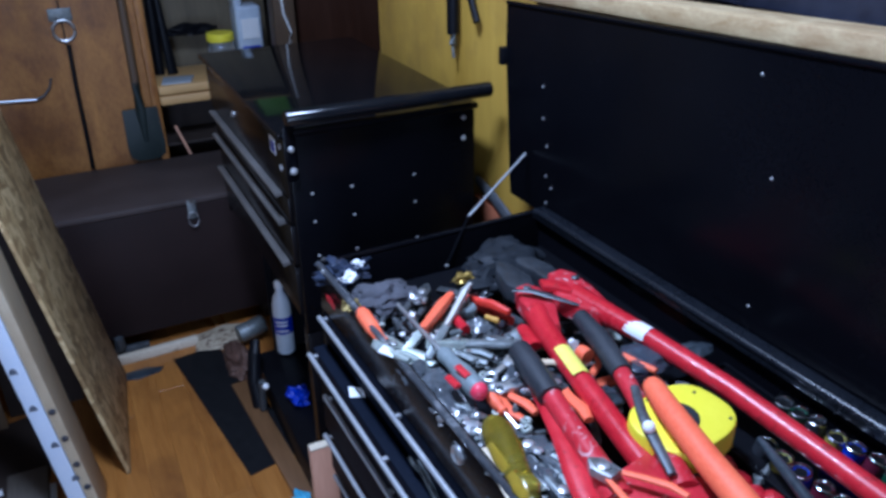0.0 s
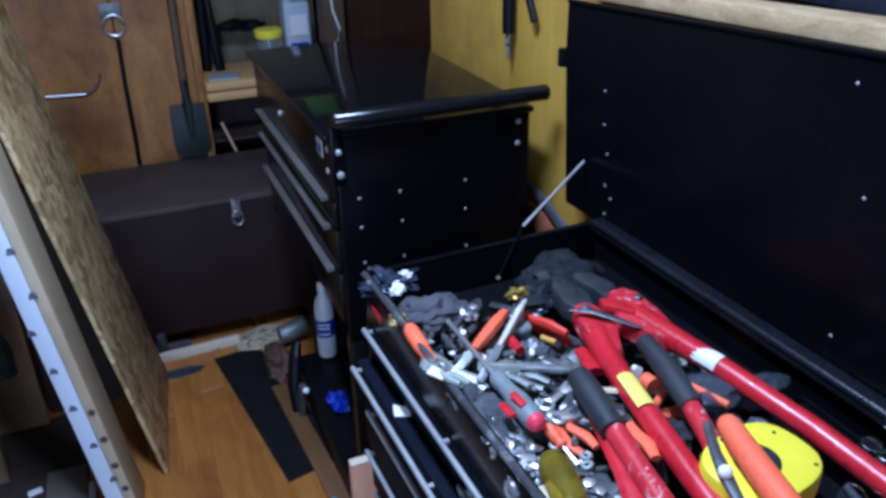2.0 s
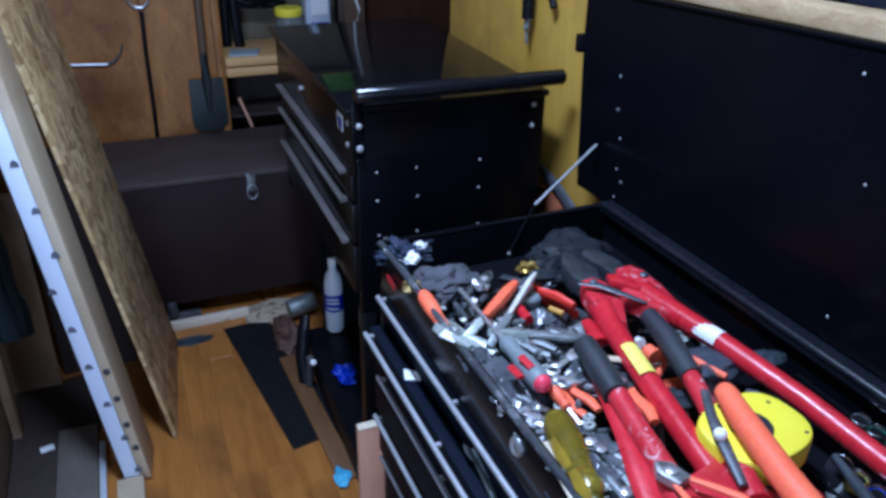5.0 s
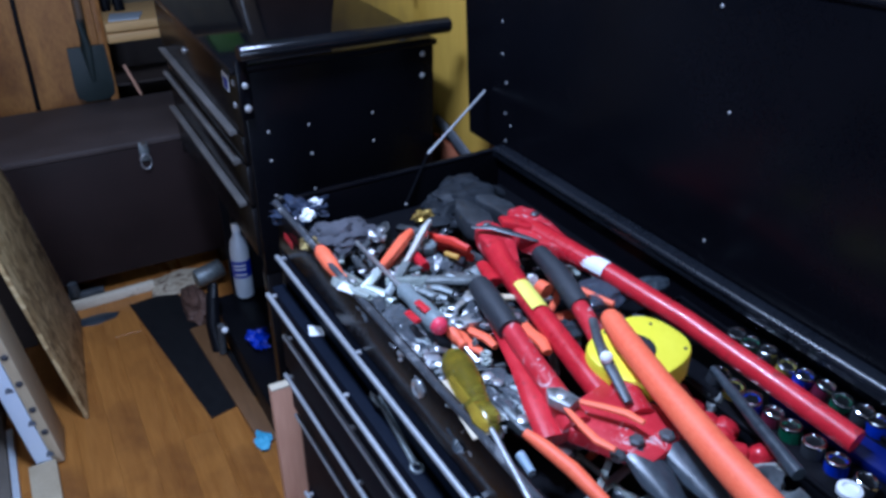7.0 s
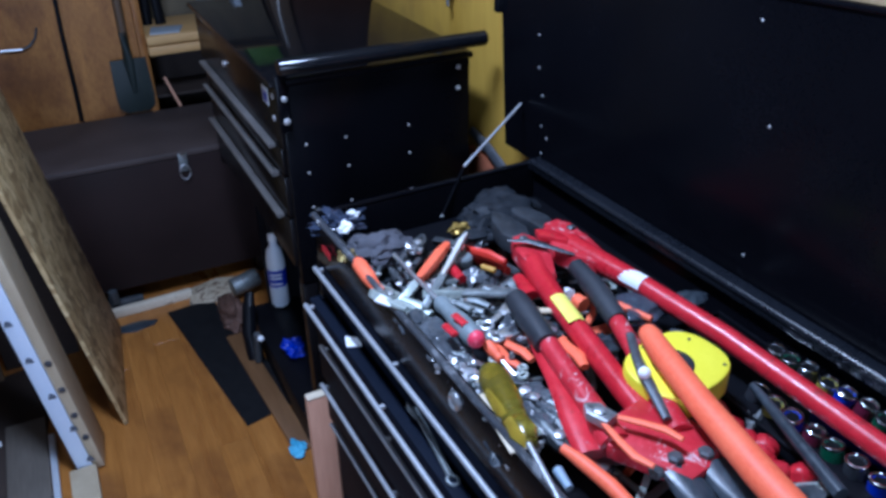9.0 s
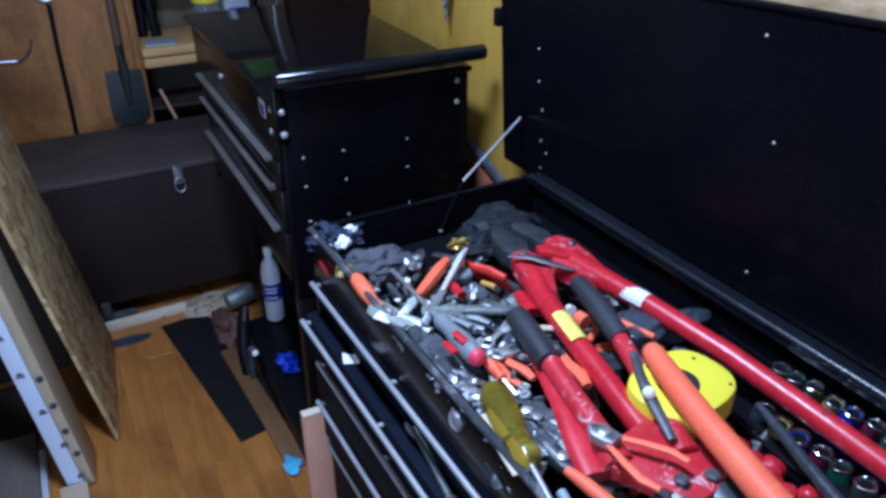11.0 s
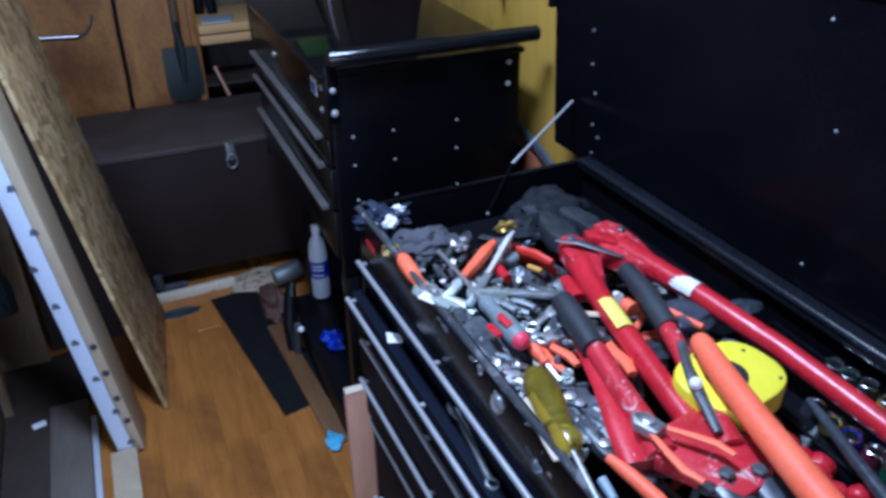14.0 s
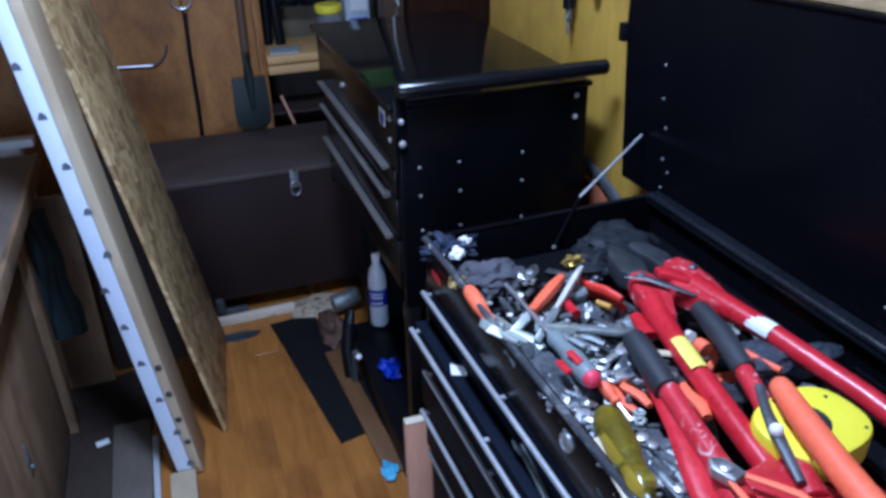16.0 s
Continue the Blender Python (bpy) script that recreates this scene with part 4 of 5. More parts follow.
def screwdriver(p0, pm, p1, grip, cap, label, r=0.014, shaft=0.0033):
    """Butt at p0, ferrule at pm, tip at p1."""
    H_, L = span(p0, pm), span(p0, p1)
    t = thing("screwdriver", (0, 0, 0), label, "screwdriver", "screwdrivers in the tray")
    bm = B()
    n = 12
    prof = [(0.0, 0.72), (0.04, 0.95), (0.15, 1.0), (0.45, 0.98), (0.62, 0.78), (0.76, 0.72), (0.9, 0.86), (1.0, 0.55)]
    rod(bm, [(H_ * a, 0, 0) for a, b in prof], [r * b for a, b in prof], n)
    part("handle", bm, grip, t)
    bm = B()
    bmesh.ops.create_icosphere(bm, subdivisions=2, radius=r * 0.86, matrix=Matrix.Translation((r * 0.1, 0, 0)))
    part("butt", bm, cap, t)
    bm = B()
    rod(bm, [(H_ - 0.002, 0, 0), (L - 0.012, 0, 0), (L, 0, 0)], [shaft, shaft, shaft * 1.2], 8)
    part("blade", bm, BRIGHT_STEEL, t)
    t.matrix_basis = aim(p0, p1)
    return t


def wrench(p0, p1, steel, label, w=0.009, tilt=0.0):
    L = span(p0, p1)
    t = thing("wrench", (0, 0, 0), label, "wrench", "wrenches in the tray")
    bm = B()
    slab(bm, [(0.01, -w * 0.55), (L - 0.02, -w * 0.5), (L - 0.02, w * 0.5), (0.01, w * 0.55)], -0.0028, 0.0028, None, 0.001)
    part("shank", bm, steel, t)
    bm = B()
    k = w * 1.25
    slab(bm, [(L - 0.026, -w * 0.7), (L - 0.008, -k), (L + 0.006, -k * 0.75), (L - 0.008, -k * 0.35), (L - 0.010, k * 0.35), (L + 0.003, k * 0.85), (L - 0.010, k), (L - 0.026, w * 0.7)], -0.004, 0.004, None, 0.001)
    part("open_jaw", bm, steel, t)
    bm = B()
    rod(bm, [(w * math.cos(a), w * math.sin(a), 0) for a in [2 * math.pi * q / 14 for q in range(15)]], w * 0.34, 8)
    part("ring_end", bm, steel, t)
    t.matrix_basis = aim(p0, p1, tilt)
    return t


def bar(name, pts, radii, material, label, category, flat=1.0, seg=14):
    bm = B()
    rod(bm, pts, radii, seg, flat)
    return single(name, bm, material, label, category)


JAW_STEEL = surface("blackened_jaw_steel", (0.016, 0.018, 0.022), (0.045, 0.050, 0.058), (0.4, 0.6), 0.2, 90, 14, 0.25)
# large bolt cutter, jaws away
cutter = thing("bolt_cutter", (0.618, 0.722, 1.000), "large red bolt cutter with opened tubular handles", "bolt cutter")
bm = B()
rod(bm, [(0.572, 0.665, 1.002), (0.555, 0.612, 1.005), (0.539, 0.539, 1.005), (0.515, 0.386, 1.000), (0.501, 0.248, 0.985)], [0.021, 0.0185, 0.0168, 0.0165, 0.0165], 16)
part("handle_tube", bm, RED, cutter)
bm = B()
rod(bm, [(0.650, 0.672, 1.008), (0.659, 0.612, 1.011), (0.675, 0.523, 1.012), (0.699, 0.367, 1.005), (0.713, 0.233, 0.995), (0.724, 0.108, 0.985)], [0.024, 0.0195, 0.0158, 0.0155, 0.0155, 0.0155], 16)
part("handle_tube", bm, RED, cutter)
bm = B()
HEAD = Matrix.Translation((0.63, 0.69, 0.0))
slab(bm, [(0.014, 0.053), (0.043, 0.056), (0.057, 0.03), (0.052, -0.02), (0.046, -0.088), (0.015, -0.098), (-0.002, -0.07), (-0.017, -0.038), (-0.013, 0.01)], 0.994, 1.023, HEAD, 0.007)
part("forged_arm", bm, RED_WORN, cutter)
bm = B()
slab(bm, [(-0.056, 0.044), (-0.032, 0.047), (-0.02, 0.025), (-0.026, -0.034), (-0.055, -0.09), (-0.085, -0.07), (-0.077, -0.03), (-0.068, 0.019)], 0.990, 1.018, HEAD, 0.007)
part("forged_arm", bm, RED_WORN, cutter)
bm = B()
slab(bm, [(-0.026, 0.006), (-0.01, -0.01), (0.004, -0.03), (0.014, -0.025), (0.01, 0.004), (-0.004, 0.022), (-0.02, 0.028)], 1.020, 1.031, HEAD, 0.004)
part("toggle", bm, RED, cutter)
for dx, dy, z in ((-0.044, 0.026, 1.017), (0.042, 0.012, 1.022), (0.03, -0.03, 1.022)):
    bm = B()
    lathe(bm, [(0.008, 0), (0.008, 0.004), (0.005, 0.006)], 6, HEAD @ Matrix.Translation((dx, dy, z)))
    part("bolt", bm, DARK_STEEL, cutter)
for outline in ([(-0.05, 0.03), (-0.022, 0.03), (-0.005, 0.075), (-0.012, 0.13), (-0.03, 0.16), (-0.052, 0.12), (-0.06, 0.07)], [(0.01, 0.045), (0.04, 0.045), (0.05, 0.09), (0.038, 0.135), (0.008, 0.165), (-0.004, 0.125), (0.006, 0.085)]):
    bm = B()
    slab(bm, outline, 0.982, 1.012, HEAD, 0.008)
    part("cutting_jaw", bm, JAW_STEEL, cutter, "blackened steel cutting jaw")
bm = B()
rod(bm, [(0.553, 0.712, 1.026), (0.580, 0.690, 1.029), (0.606, 0.655, 1.026), (0.628, 0.628, 1.022)], [0.003, 0.007, 0.006, 0.003], 10, 0.4)
part("cross_link", bm, GREY_PLASTIC, cutter)
bm = B()
patch(bm, (0.539, 0.545, 1.006), (0.527, 0.478, 1.005), 0.0174, (0.08, -0.4, 0.85), 0.45)
part("yellow_band", bm, YELLOW_LABEL, cutter, "yellow label band")
bm = B()
patch(bm, (0.667, 0.566, 1.0115), (0.676, 0.512, 1.012), 0.0164, (-0.1, -0.4, 0.8))
part("white_band", bm, WHITE_LABEL, cutter, "white label band")

# second bolt cutter, jaws near
cutter = thing("bolt_cutter", (0.487, 0.254, 0.980), "red bolt cutter with black grips, handles apart", "bolt cutter")
bm = B()
rod(bm, [(0.468, 0.475, 1.015), (0.456, 0.405, 1.012), (0.445, 0.328, 1.008), (0.437, 0.273, 1.000)], [0.0145, 0.0145, 0.0155, 0.02], 14)
part("handle_tube", bm, RED_WORN, cutter)
bm = B()
rod(bm, [(0.479, 0.565, 1.020), (0.471, 0.517, 1.020), (0.462, 0.456, 1.016)], [0.017, 0.0185, 0.0175], 14)
part("hand_grip", bm, GRIP_BLACK, cutter)
bm = B()
rod(bm, [(0.583, 0.472, 1.018), (0.561, 0.400, 1.016), (0.533, 0.315, 1.010), (0.513, 0.250, 1.000)], [0.0125, 0.013, 0.015, 0.02], 14)
part("handle_tube", bm, RED_WORN, cutter)
bm = B()
rod(bm, [(0.608, 0.596, 1.022), (0.597, 0.531, 1.022), (0.578, 0.452, 1.018)], [0.014, 0.017, 0.0155], 14)
part("hand_grip", bm, GRIP_BLACK, cutter)
bm = B()
slab(bm, [(-0.055, -0.05), (0.045, -0.045), (0.06, 0.0), (0.045, 0.045), (-0.055, 0.05), (-0.07, 0.0)], -0.01, 0.01, Matrix.Translation((0.492, 0.244, 1.000)) @ pose(0, 0, 0, 0, 0, -62), 0.004)
part("link_plate", bm, RED_WORN, cutter)
for p in ((0.475, 0.214, 1.011), (0.511, 0.204, 1.011), (0.441, 0.206, 1.011)):
    bm = B()
    lathe(bm, [(0.0095, 0), (0.0095, 0.005), (0.0065, 0.007)], 6, Matrix.Translation(p))
    part("bolt", bm, DARK_STEEL, cutter)
for p, q in (((0.473, 0.208, 1.000), (0.470, 0.146, 0.990)), ((0.515, 0.195, 1.000), (0.512, 0.123, 0.990))):
    bm = B()
    rod(bm, [p, Vector(p).lerp(Vector(q), 0.6), Vector(q) + (Vector(q) - Vector(p)) * 0.5], [0.02, 0.022, 0.008], 12, 0.55)
    part("cutting_jaw", bm, GREY_PLASTIC, cutter)

# flat red handle beside it
bar("pipe_wrench", [(0.480, 0.552, 1.000), (0.466, 0.485, 1.000), (0.446, 0.401, 1.000), (0.424, 0.327, 0.995), (0.410, 0.278, 0.990)], [0.009, 0.013, 0.017, 0.021, 0.02], RED, "flat bright red wrench handle among the tools", "wrench", 0.5)
bar("pipe_wrench", [(0.548, 0.357, 0.995), (0.529, 0.308, 0.995), (0.512, 0.237, 0.990)], [0.012, 0.014, 0.014], RED, "flat bright red wrench handle among the tools", "wrench", 0.5)

# long tape
tape = thing("tape_measure", (0.602, 0.334, 1.020), "yellow long tape measure with dark round hub", "tape measure")
TM = Matrix.Translation((0.577, 0.332, 1.011)) @ pose(0, 0, 0, 2, -2, 10)
bm = B()
out = []
for k in range(36):
    a = 2 * math.pi * k / 36
    c, s_ = math.cos(a), math.sin(a)
    e = 2 / 2.7
    out.append((0.068 * math.copysign(abs(c) ** e, c) + 0.002, 0.056 * math.copysign(abs(s_) ** e, s_)))
slab(bm, out, -0.018, 0.018, TM, 0.006)
part("case", bm, YELLOW, tape)
bm = B()
lathe(bm, [(0.0265, 0.017), (0.0265, 0.0195), (0.024, 0.021), (0.01, 0.0205)], 28, TM @ pose(-0.004, 0.002, 0))
part("hub", bm, GRIP_BLACK, tape, "dark round hub")
for x, y in ((0.05, 0.02), (-0.01, 0.047), (0.045, -0.04)):
    bm = B()
    lathe(bm, [(0.0025, 0.0175), (0.0025, 0.0188)], 8, TM @ pose(x, y, 0))
    part("screw", bm, DARK_MARK, tape)

# orange bar, grey wrench
pry = thing("pry_bar", (0.566, 0.387, 1.045), "long orange rubber-coated pry bar across the tools", "pry bar")
bm = B()
rod(bm, [(0.569, 0.378, 1.045), (0.556, 0.338, 1.046), (0.533, 0.241, 1.046), (0.512, 0.133, 1.045), (0.503, 0.051, 1.040)], [0.0145, 0.0165, 0.017, 0.0185, 0.0195], 16)
part("sleeve", bm, ORANGE, pry)
bm = B()
rod(bm, [(0.572, 0.391, 1.045), (0.571, 0.386, 1.045), (0.567, 0.371, 1.045)], [0.008, 0.0125, 0.0152], 16)
part("end_cap", bm, ORANGE, pry)
rt = thing("ratchet", (0.555, 0.396, 1.030), "slim grey steel ratchet lying on the tools", "ratchet")
bm = B()
rod(bm, [(0.558, 0.402, 1.034), (0.533, 0.359, 1.036), (0.519, 0.327, 1.036), (0.502, 0.261, 1.022)], [0.0065, 0.007, 0.0085, 0.006], 10, 0.7)
part("shank", bm, DARK_STEEL, rt)
bm = B()
bmesh.ops.create_icosphere(bm, subdivisions=2, radius=0.0085, matrix=Matrix.Translation((0.515, 0.322, 1.042)))
part("selector", bm, WHITE_LABEL, rt, "white selector knob")

# screwdrivers
screwdriver((0.371, 0.448, 1.004), (0.337, 0.320, 1.006), (0.322, 0.192, 1.005), AMBER, AMBER, "amber clear-handled screwdriver lying on the tray edge", 0.0215, 0.0038)
pink_driver = screwdriver((0.380, 0.505, 1.020), (0.368, 0.624, 1.020), (0.385, 0.797, 1.000), GREY_RUBBER, surface("pink_plastic", (0.6, 0.03, 0.07), (0.7, 0.05, 0.1), (0.35, 0.5)), "grey and pink screwdriver with bent steel blade", 0.0155, 0.0036)
for p, q in (((0.372, 0.554, 1.033), (0.375, 0.527, 1.032)), ((0.356, 0.552, 1.022), (0.358, 0.525, 1.022))):
    bm = B()
    rod(bm, [p, q], 0.006, 10, 0.5)
    part("grip_inlay", bm, RED, pink_driver, "small red grip inlay")
screwdriver((0.324, 0.805, 0.998), (0.318, 0.703, 0.998), (0.324, 0.676, 0.990), ORANGE, ORANGE, "orange-handled tool with white tag beside tray edge", 0.0125, 0.004)
bm = B()
slab(bm, [(-0.012, -0.009), (0.014, -0.008), (0.015, 0.009), (-0.012, 0.010)], 0, 0.0015, Matrix.Translation((0.312, 0.667, 1.008)) @ pose(0, 0, 0, 0, 8, -52), 0)
single("tag", bm, WHITE_LABEL, "white paper tag with a hole", "tag")
screwdriver((0.398, 0.504, 1.005), (0.397, 0.472, 1.002), (0.406, 0.445, 0.990), ORANGE, ORANGE, "short orange-handled tool under the screwdriver", 0.009, 0.003)

# pliers seen one by one
pliers((0.462, 0.766, 1.004), (0.335, 0.675, 0.985), ORANGE, PALE_ZINC, "orange-handled pliers with pale worn jaws", 0.16, 0.0125, 62)
pliers((0.503, 0.772, 1.010), (0.365, 0.640, 0.995), surface("pale_grip", (0.55, 0.55, 0.5), (0.7, 0.7, 0.65), (0.3, 0.5)), STEEL, "pale grey curved pliers lying open", 0.12, 0.0075, 70, 0.6)
pliers((0.538, 0.688, 0.992), (0.478, 0.838, 0.985), surface("scarlet_grip", (0.55, 0.03, 0.015), (0.7, 0.05, 0.03), (0.35, 0.55)), DARK_STEEL, "scarlet-handled pliers near the tray end", 0.12, 0.0105, 68)
pliers((0.460, 0.211, 1.030), (0.426, 0.322, 1.025), ORANGE, BRIGHT_STEEL, "bright diagonal cutters with thin orange handles", 0.5, 0.0048, 0, 0.1, 0.8)
pliers((0.482, 0.409, 1.000), (0.506, 0.539, 0.990), ORANGE, DARK_STEEL, "orange-handled pliers wedged between the cutters", 0.14, 0.0085)
pliers((0.436, 0.466, 0.985), (0.422, 0.581, 0.980), ORANGE, STEEL, "orange-handled pliers half buried among tools", 0.2, 0.007)
pliers((0.511, 0.611, 0.995), (0.377, 0.670, 1.000), STEEL, PALE_ZINC, "all-steel locking pliers with worn plating", 0.09, 0.0085, 20)
pliers((0.447, 0.593, 0.995), (0.391, 0.688, 0.990), STEEL, PALE_ZINC, "all-steel slip-joint pliers among other tools", 0.16, 0.007)
pliers((0.361, 0.627, 0.985), (0.320, 0.733, 0.995), PALE_ZINC, PALE_ZINC, "pale zinc-plated locking pliers, jaws shut", 0.22, 0.0085)
pliers((0.343, 0.637, 1.000), (0.307, 0.713, 1.000), PALE_ZINC, PALE_ZINC, "pale zinc-plated small clamp pliers", 0.3, 0.007, 30)
pliers((0.427, 0.359, 0.985), (0.389, 0.438, 0.985), STEEL, STEEL, "plain steel pliers beside the red handle", 0.12, 0.008)
pliers((0.400, 0.329, 0.985), (0.406, 0.428, 0.985), STEEL, DARK_STEEL, "plain steel pliers beside the amber screwdriver", 0.14, 0.007)
bar("red_marker", [(0.450, 0.721, 1.000), (0.449, 0.676, 1.000)], 0.0085, RED, "short red plastic marker among the tools", "marker")
bm = B()
lathe(bm, [(0.013, 0), (0.015, 0.004), (0.015, 0.018), (0.012, 0.022)], 18, Matrix.Translation((0.482, 0.732, 0.985)))
single("putty_tin", bm, GREY_RUBBER, "small round grey plastic tin", "tin")
bar("orange_ball_grip", [(0.574, 0.546, 1.000), (0.576, 0.528, 1.000)], [0.011, 0.012], ORANGE, "round orange knob between the cutters", "knob")
wrench((0.429, 0.562, 0.990), (0.484, 0.582, 0.995), BRIGHT_STEEL, "short bright steel wrench among the tools")
wrench((0.430, 0.531, 0.990), (0.457, 0.530, 0.990), BRIGHT_STEEL, "short bright steel wrench among the tools")
wrench((0.315, 0.451, 0.835), (0.320, 0.595, 0.860), STEEL, "steel wrench sticking out of the open drawer", 0.0085, 10)
bm = B()
slab(bm, [(-0.008, 0.022), (-0.016, -0.008), (0.008, -0.018), (0.016, 0.004)], 0, 0.001, Matrix.Translation((0.308, 0.815, 0.8355)))
single("price_tag", bm, WHITE_LABEL, "white paper tag on the open drawer edge", "tag")
bm = B()
slab(bm, [(-0.06, -0.012), (0.05, -0.012), (0.05, 0.016), (-0.06, 0.016)], 0, 0.002, aim((0.346, 0.420, 0.997), (0.334, 0.322, 0.998)) @ pose(0.055, 0.0, 0), 0)
single("card_slip", bm, CREAM, "cream card slip under the amber screwdriver", "card")

bar("pliers", [(0.380, 0.296, 1.000), (0.387, 0.266, 1.000), (0.395, 0.225, 0.998), (0.402, 0.175, 0.990)], [0.006, 0.0085, 0.0095, 0.008], ORANGE, "long curved orange pliers handle near the cutters", "pliers")
bar("blue_tube", [(0.364, 0.282, 0.985), (0.360, 0.252, 0.985)], [0.0065, 0.005], surface("pale_tube", (0.25, 0.33, 0.42), (0.34, 0.42, 0.5), (0.3, 0.5)), "short pale blue plastic tube among the tools", "tube")
pliers((0.389, 0.382, 0.985), (0.402, 0.301, 0.980), GREY_PLASTIC, DARK_STEEL, "dark pliers beside the red wrench handle", 0.2, 0.007)
# soft and dark things at the far end
POUCH = surface("worn_black_leather", (0.008, 0.010, 0.013), (0.024, 0.027, 0.033), (0.45, 0.7), 0, 60, 7, 0.35, spec=0.18)
WRAP = surface("dark_film_wrap", (0.010, 0.014, 0.028), (0.05, 0.062, 0.10), (0.08, 0.25), 0, 40, 9, 0.3)
clump("tool_pouch", (0.631, 0.874, 0.985), (0.075, 0.06, 0.035), POUCH, "dark grey leather tool pouch at the tray end", "pouch", 21, 0.4)
clump("work_glove", (0.589, 0.843, 0.975), (0.06, 0.05, 0.028), POUCH, "black work glove at the tray end", "glove", 22, 0.5)
clump("grey_rag", (0.392, 0.872, 0.972), (0.06, 0.040, 0.026), surface("purple_grey_cloth", (0.035, 0.036, 0.045), (0.075, 0.075, 0.09), (0.7, 0.85), 0, 90, 9, 0.3), "grey plastic wrap near the tray corner", "wrap", 23, 0.5)
clump("clear_wrap", (0.351, 0.973, 0.985), (0.045, 0.035, 0.02), WRAP, "crumpled dark glossy plastic wrap in the tray corner", "plastic wrap", 24, 0.9, 4, 4.5)
clump("foil_scrap", (0.346, 0.925, 1.000), (0.010, 0.010, 0.009), WHITE_LABEL, "bright crumpled foil scrap in the corner", "foil", 25, 0.9)
for i, (p, s) in enumerate((((0.314, 0.970, 0.998), (0.004, 0.009, 0.006)), ((0.379, 0.972, 0.998), (0.011, 0.007, 0.005)))):
    clump("foil_scrap", p, s, WHITE_LABEL, "bright crumpled foil scrap in the corner", "foil", 50 + i, 0.9)
clump("brass_fitting", (0.323, 0.856, 0.985), (0.014, 0.018, 0.012), surface("dull_brass", (0.35, 0.26, 0.09), (0.5, 0.4, 0.16), (0.3, 0.5), 0.8), "small dull brass fitting", "fitting", 26, 0.6)
clump("brass_fitting", (0.534, 0.848, 0.985), (0.02, 0.014, 0.012), surface("old_brass", (0.35, 0.24, 0.05), (0.5, 0.36, 0.1), (0.3, 0.5), 0.7), "small yellow brass fitting", "fitting", 27, 0.6)
for i, (p, s) in enumerate((((0.341, 0.506, 0.985), 0.016), ((0.346, 0.482, 0.985), 0.018), ((0.350, 0.451, 0.985), 0.016), ((0.426, 0.807, 0.995), 0.012), ((0.367, 0.500, 0.985), 0.013))):
    clump("foil_scrap", p, (s, s * 1.2, s * 0.7), BRIGHT_STEEL, "crumpled bright foil scrap among the tools", "foil", 30 + i, 0.9, 3, 4)
FILM = surface("grey_plastic_film", (0.035, 0.040, 0.047), (0.12, 0.13, 0.145), (0.15, 0.35), 0, 45, 12, 0.35)
clump("film_wrap", (0.356, 0.560, 0.984), (0.034, 0.058, 0.018), FILM, "crumpled dark grey film beside the tray edge", "plastic wrap", 61, 0.5)
clump("film_wrap", (0.344, 0.630, 0.980), (0.026, 0.035, 0.014), FILM, "crumpled dark grey film beside the tray edge", "plastic wrap", 62, 0.5)
clump("blister_pack", (0.661, 0.494, 0.990), (0.055, 0.035, 0.015), CLEAR, "clear plastic blister pack between the cutters", "blister pack", 41, 0.35, 4, 3)
clump("blister_pack", (0.733, 0.483, 0.985), (0.04, 0.02, 0.012), GREY_PLASTIC, "grey plastic pack beside the cutter handle", "pack", 42, 0.35)
bar("orange_cutter", [(0.624, 0.508, 0.998), (0.643, 0.455, 0.998)], [0.006, 0.005], ORANGE, "thin orange knife inside a clear pack", "knife")

for i, (p, size, turn) in enumerate((((0.470, 0.545, 0.992), (0.030, 0.020), 35), ((0.405, 0.412, 0.990), (0.030, 0.016), -60), ((0.395, 0.375, 0.990), (0.028, 0.015), -75), ((0.640, 0.400, 0.985), (0.030, 0.022), 20), ((0.470, 0.690, 0.988), (0.026, 0.018), 10), ((0.425, 0.640, 0.994), (0.024, 0.014), -30))):
    bm = B()
    bmesh.ops.create_grid(bm, x_segments=9, y_segments=7, size=1.0)
    for v in bm.verts:
        v.co = Vector((v.co.x * size[0] * (1 + 0.2 * noise.noise((v.co.y * 2, i, 0))), v.co.y * size[1] * (1 + 0.25 * noise.noise((v.co.x * 2, i, 4))), 0.010 * noise.noise((v.co.x * 1.6, v.co.y * 1.6, i * 3.0)) + 0.004 * noise.noise((v.co.x * 5, v.co.y * 5, i))))
    ob = single("film_scrap", bm, FILM, "creased grey plastic film scrap among the tools", "plastic film", "film scraps in the tray")
    ob.matrix_world = pose(*p, 8, -6, turn)
    ob.modifiers.new("thick", "SOLIDIFY").thickness = 0.0012
bar("tan_stick", [(0.506, 0.546, 1.002), (0.534, 0.531, 1.002)], [0.006, 0.006], STUD_WOOD, "short tan wooden stick between the cutters", "stick", 0.6)
bar("white_plug", [(0.577, 0.574, 1.000), (0.574, 0.560, 1.004)], [0.005, 0.007], WHITE_LABEL, "small white plastic plug between the cutters", "plug")
bar("yellow_cap", [(0.498, 0.700, 0.998), (0.510, 0.678, 0.998)], [0.0045, 0.005], surface("ochre_plastic", (0.45, 0.24, 0.03), (0.6, 0.34, 0.06), (0.4, 0.55)), "small ochre plastic cap among the tools", "cap")
bar("pipe_wrench", [(0.537, 0.650, 0.994), (0.524, 0.592, 0.996)], [0.010, 0.013], RED, "flat red wrench end beside the cutter", "wrench", 0.6)

# sockets
SOCKET_RIM = surface("dark_chrome", (0.35, 0.36, 0.38), (0.7, 0.7, 0.72), (0.08, 0.25), 1.0, 120, 60, 0.1)
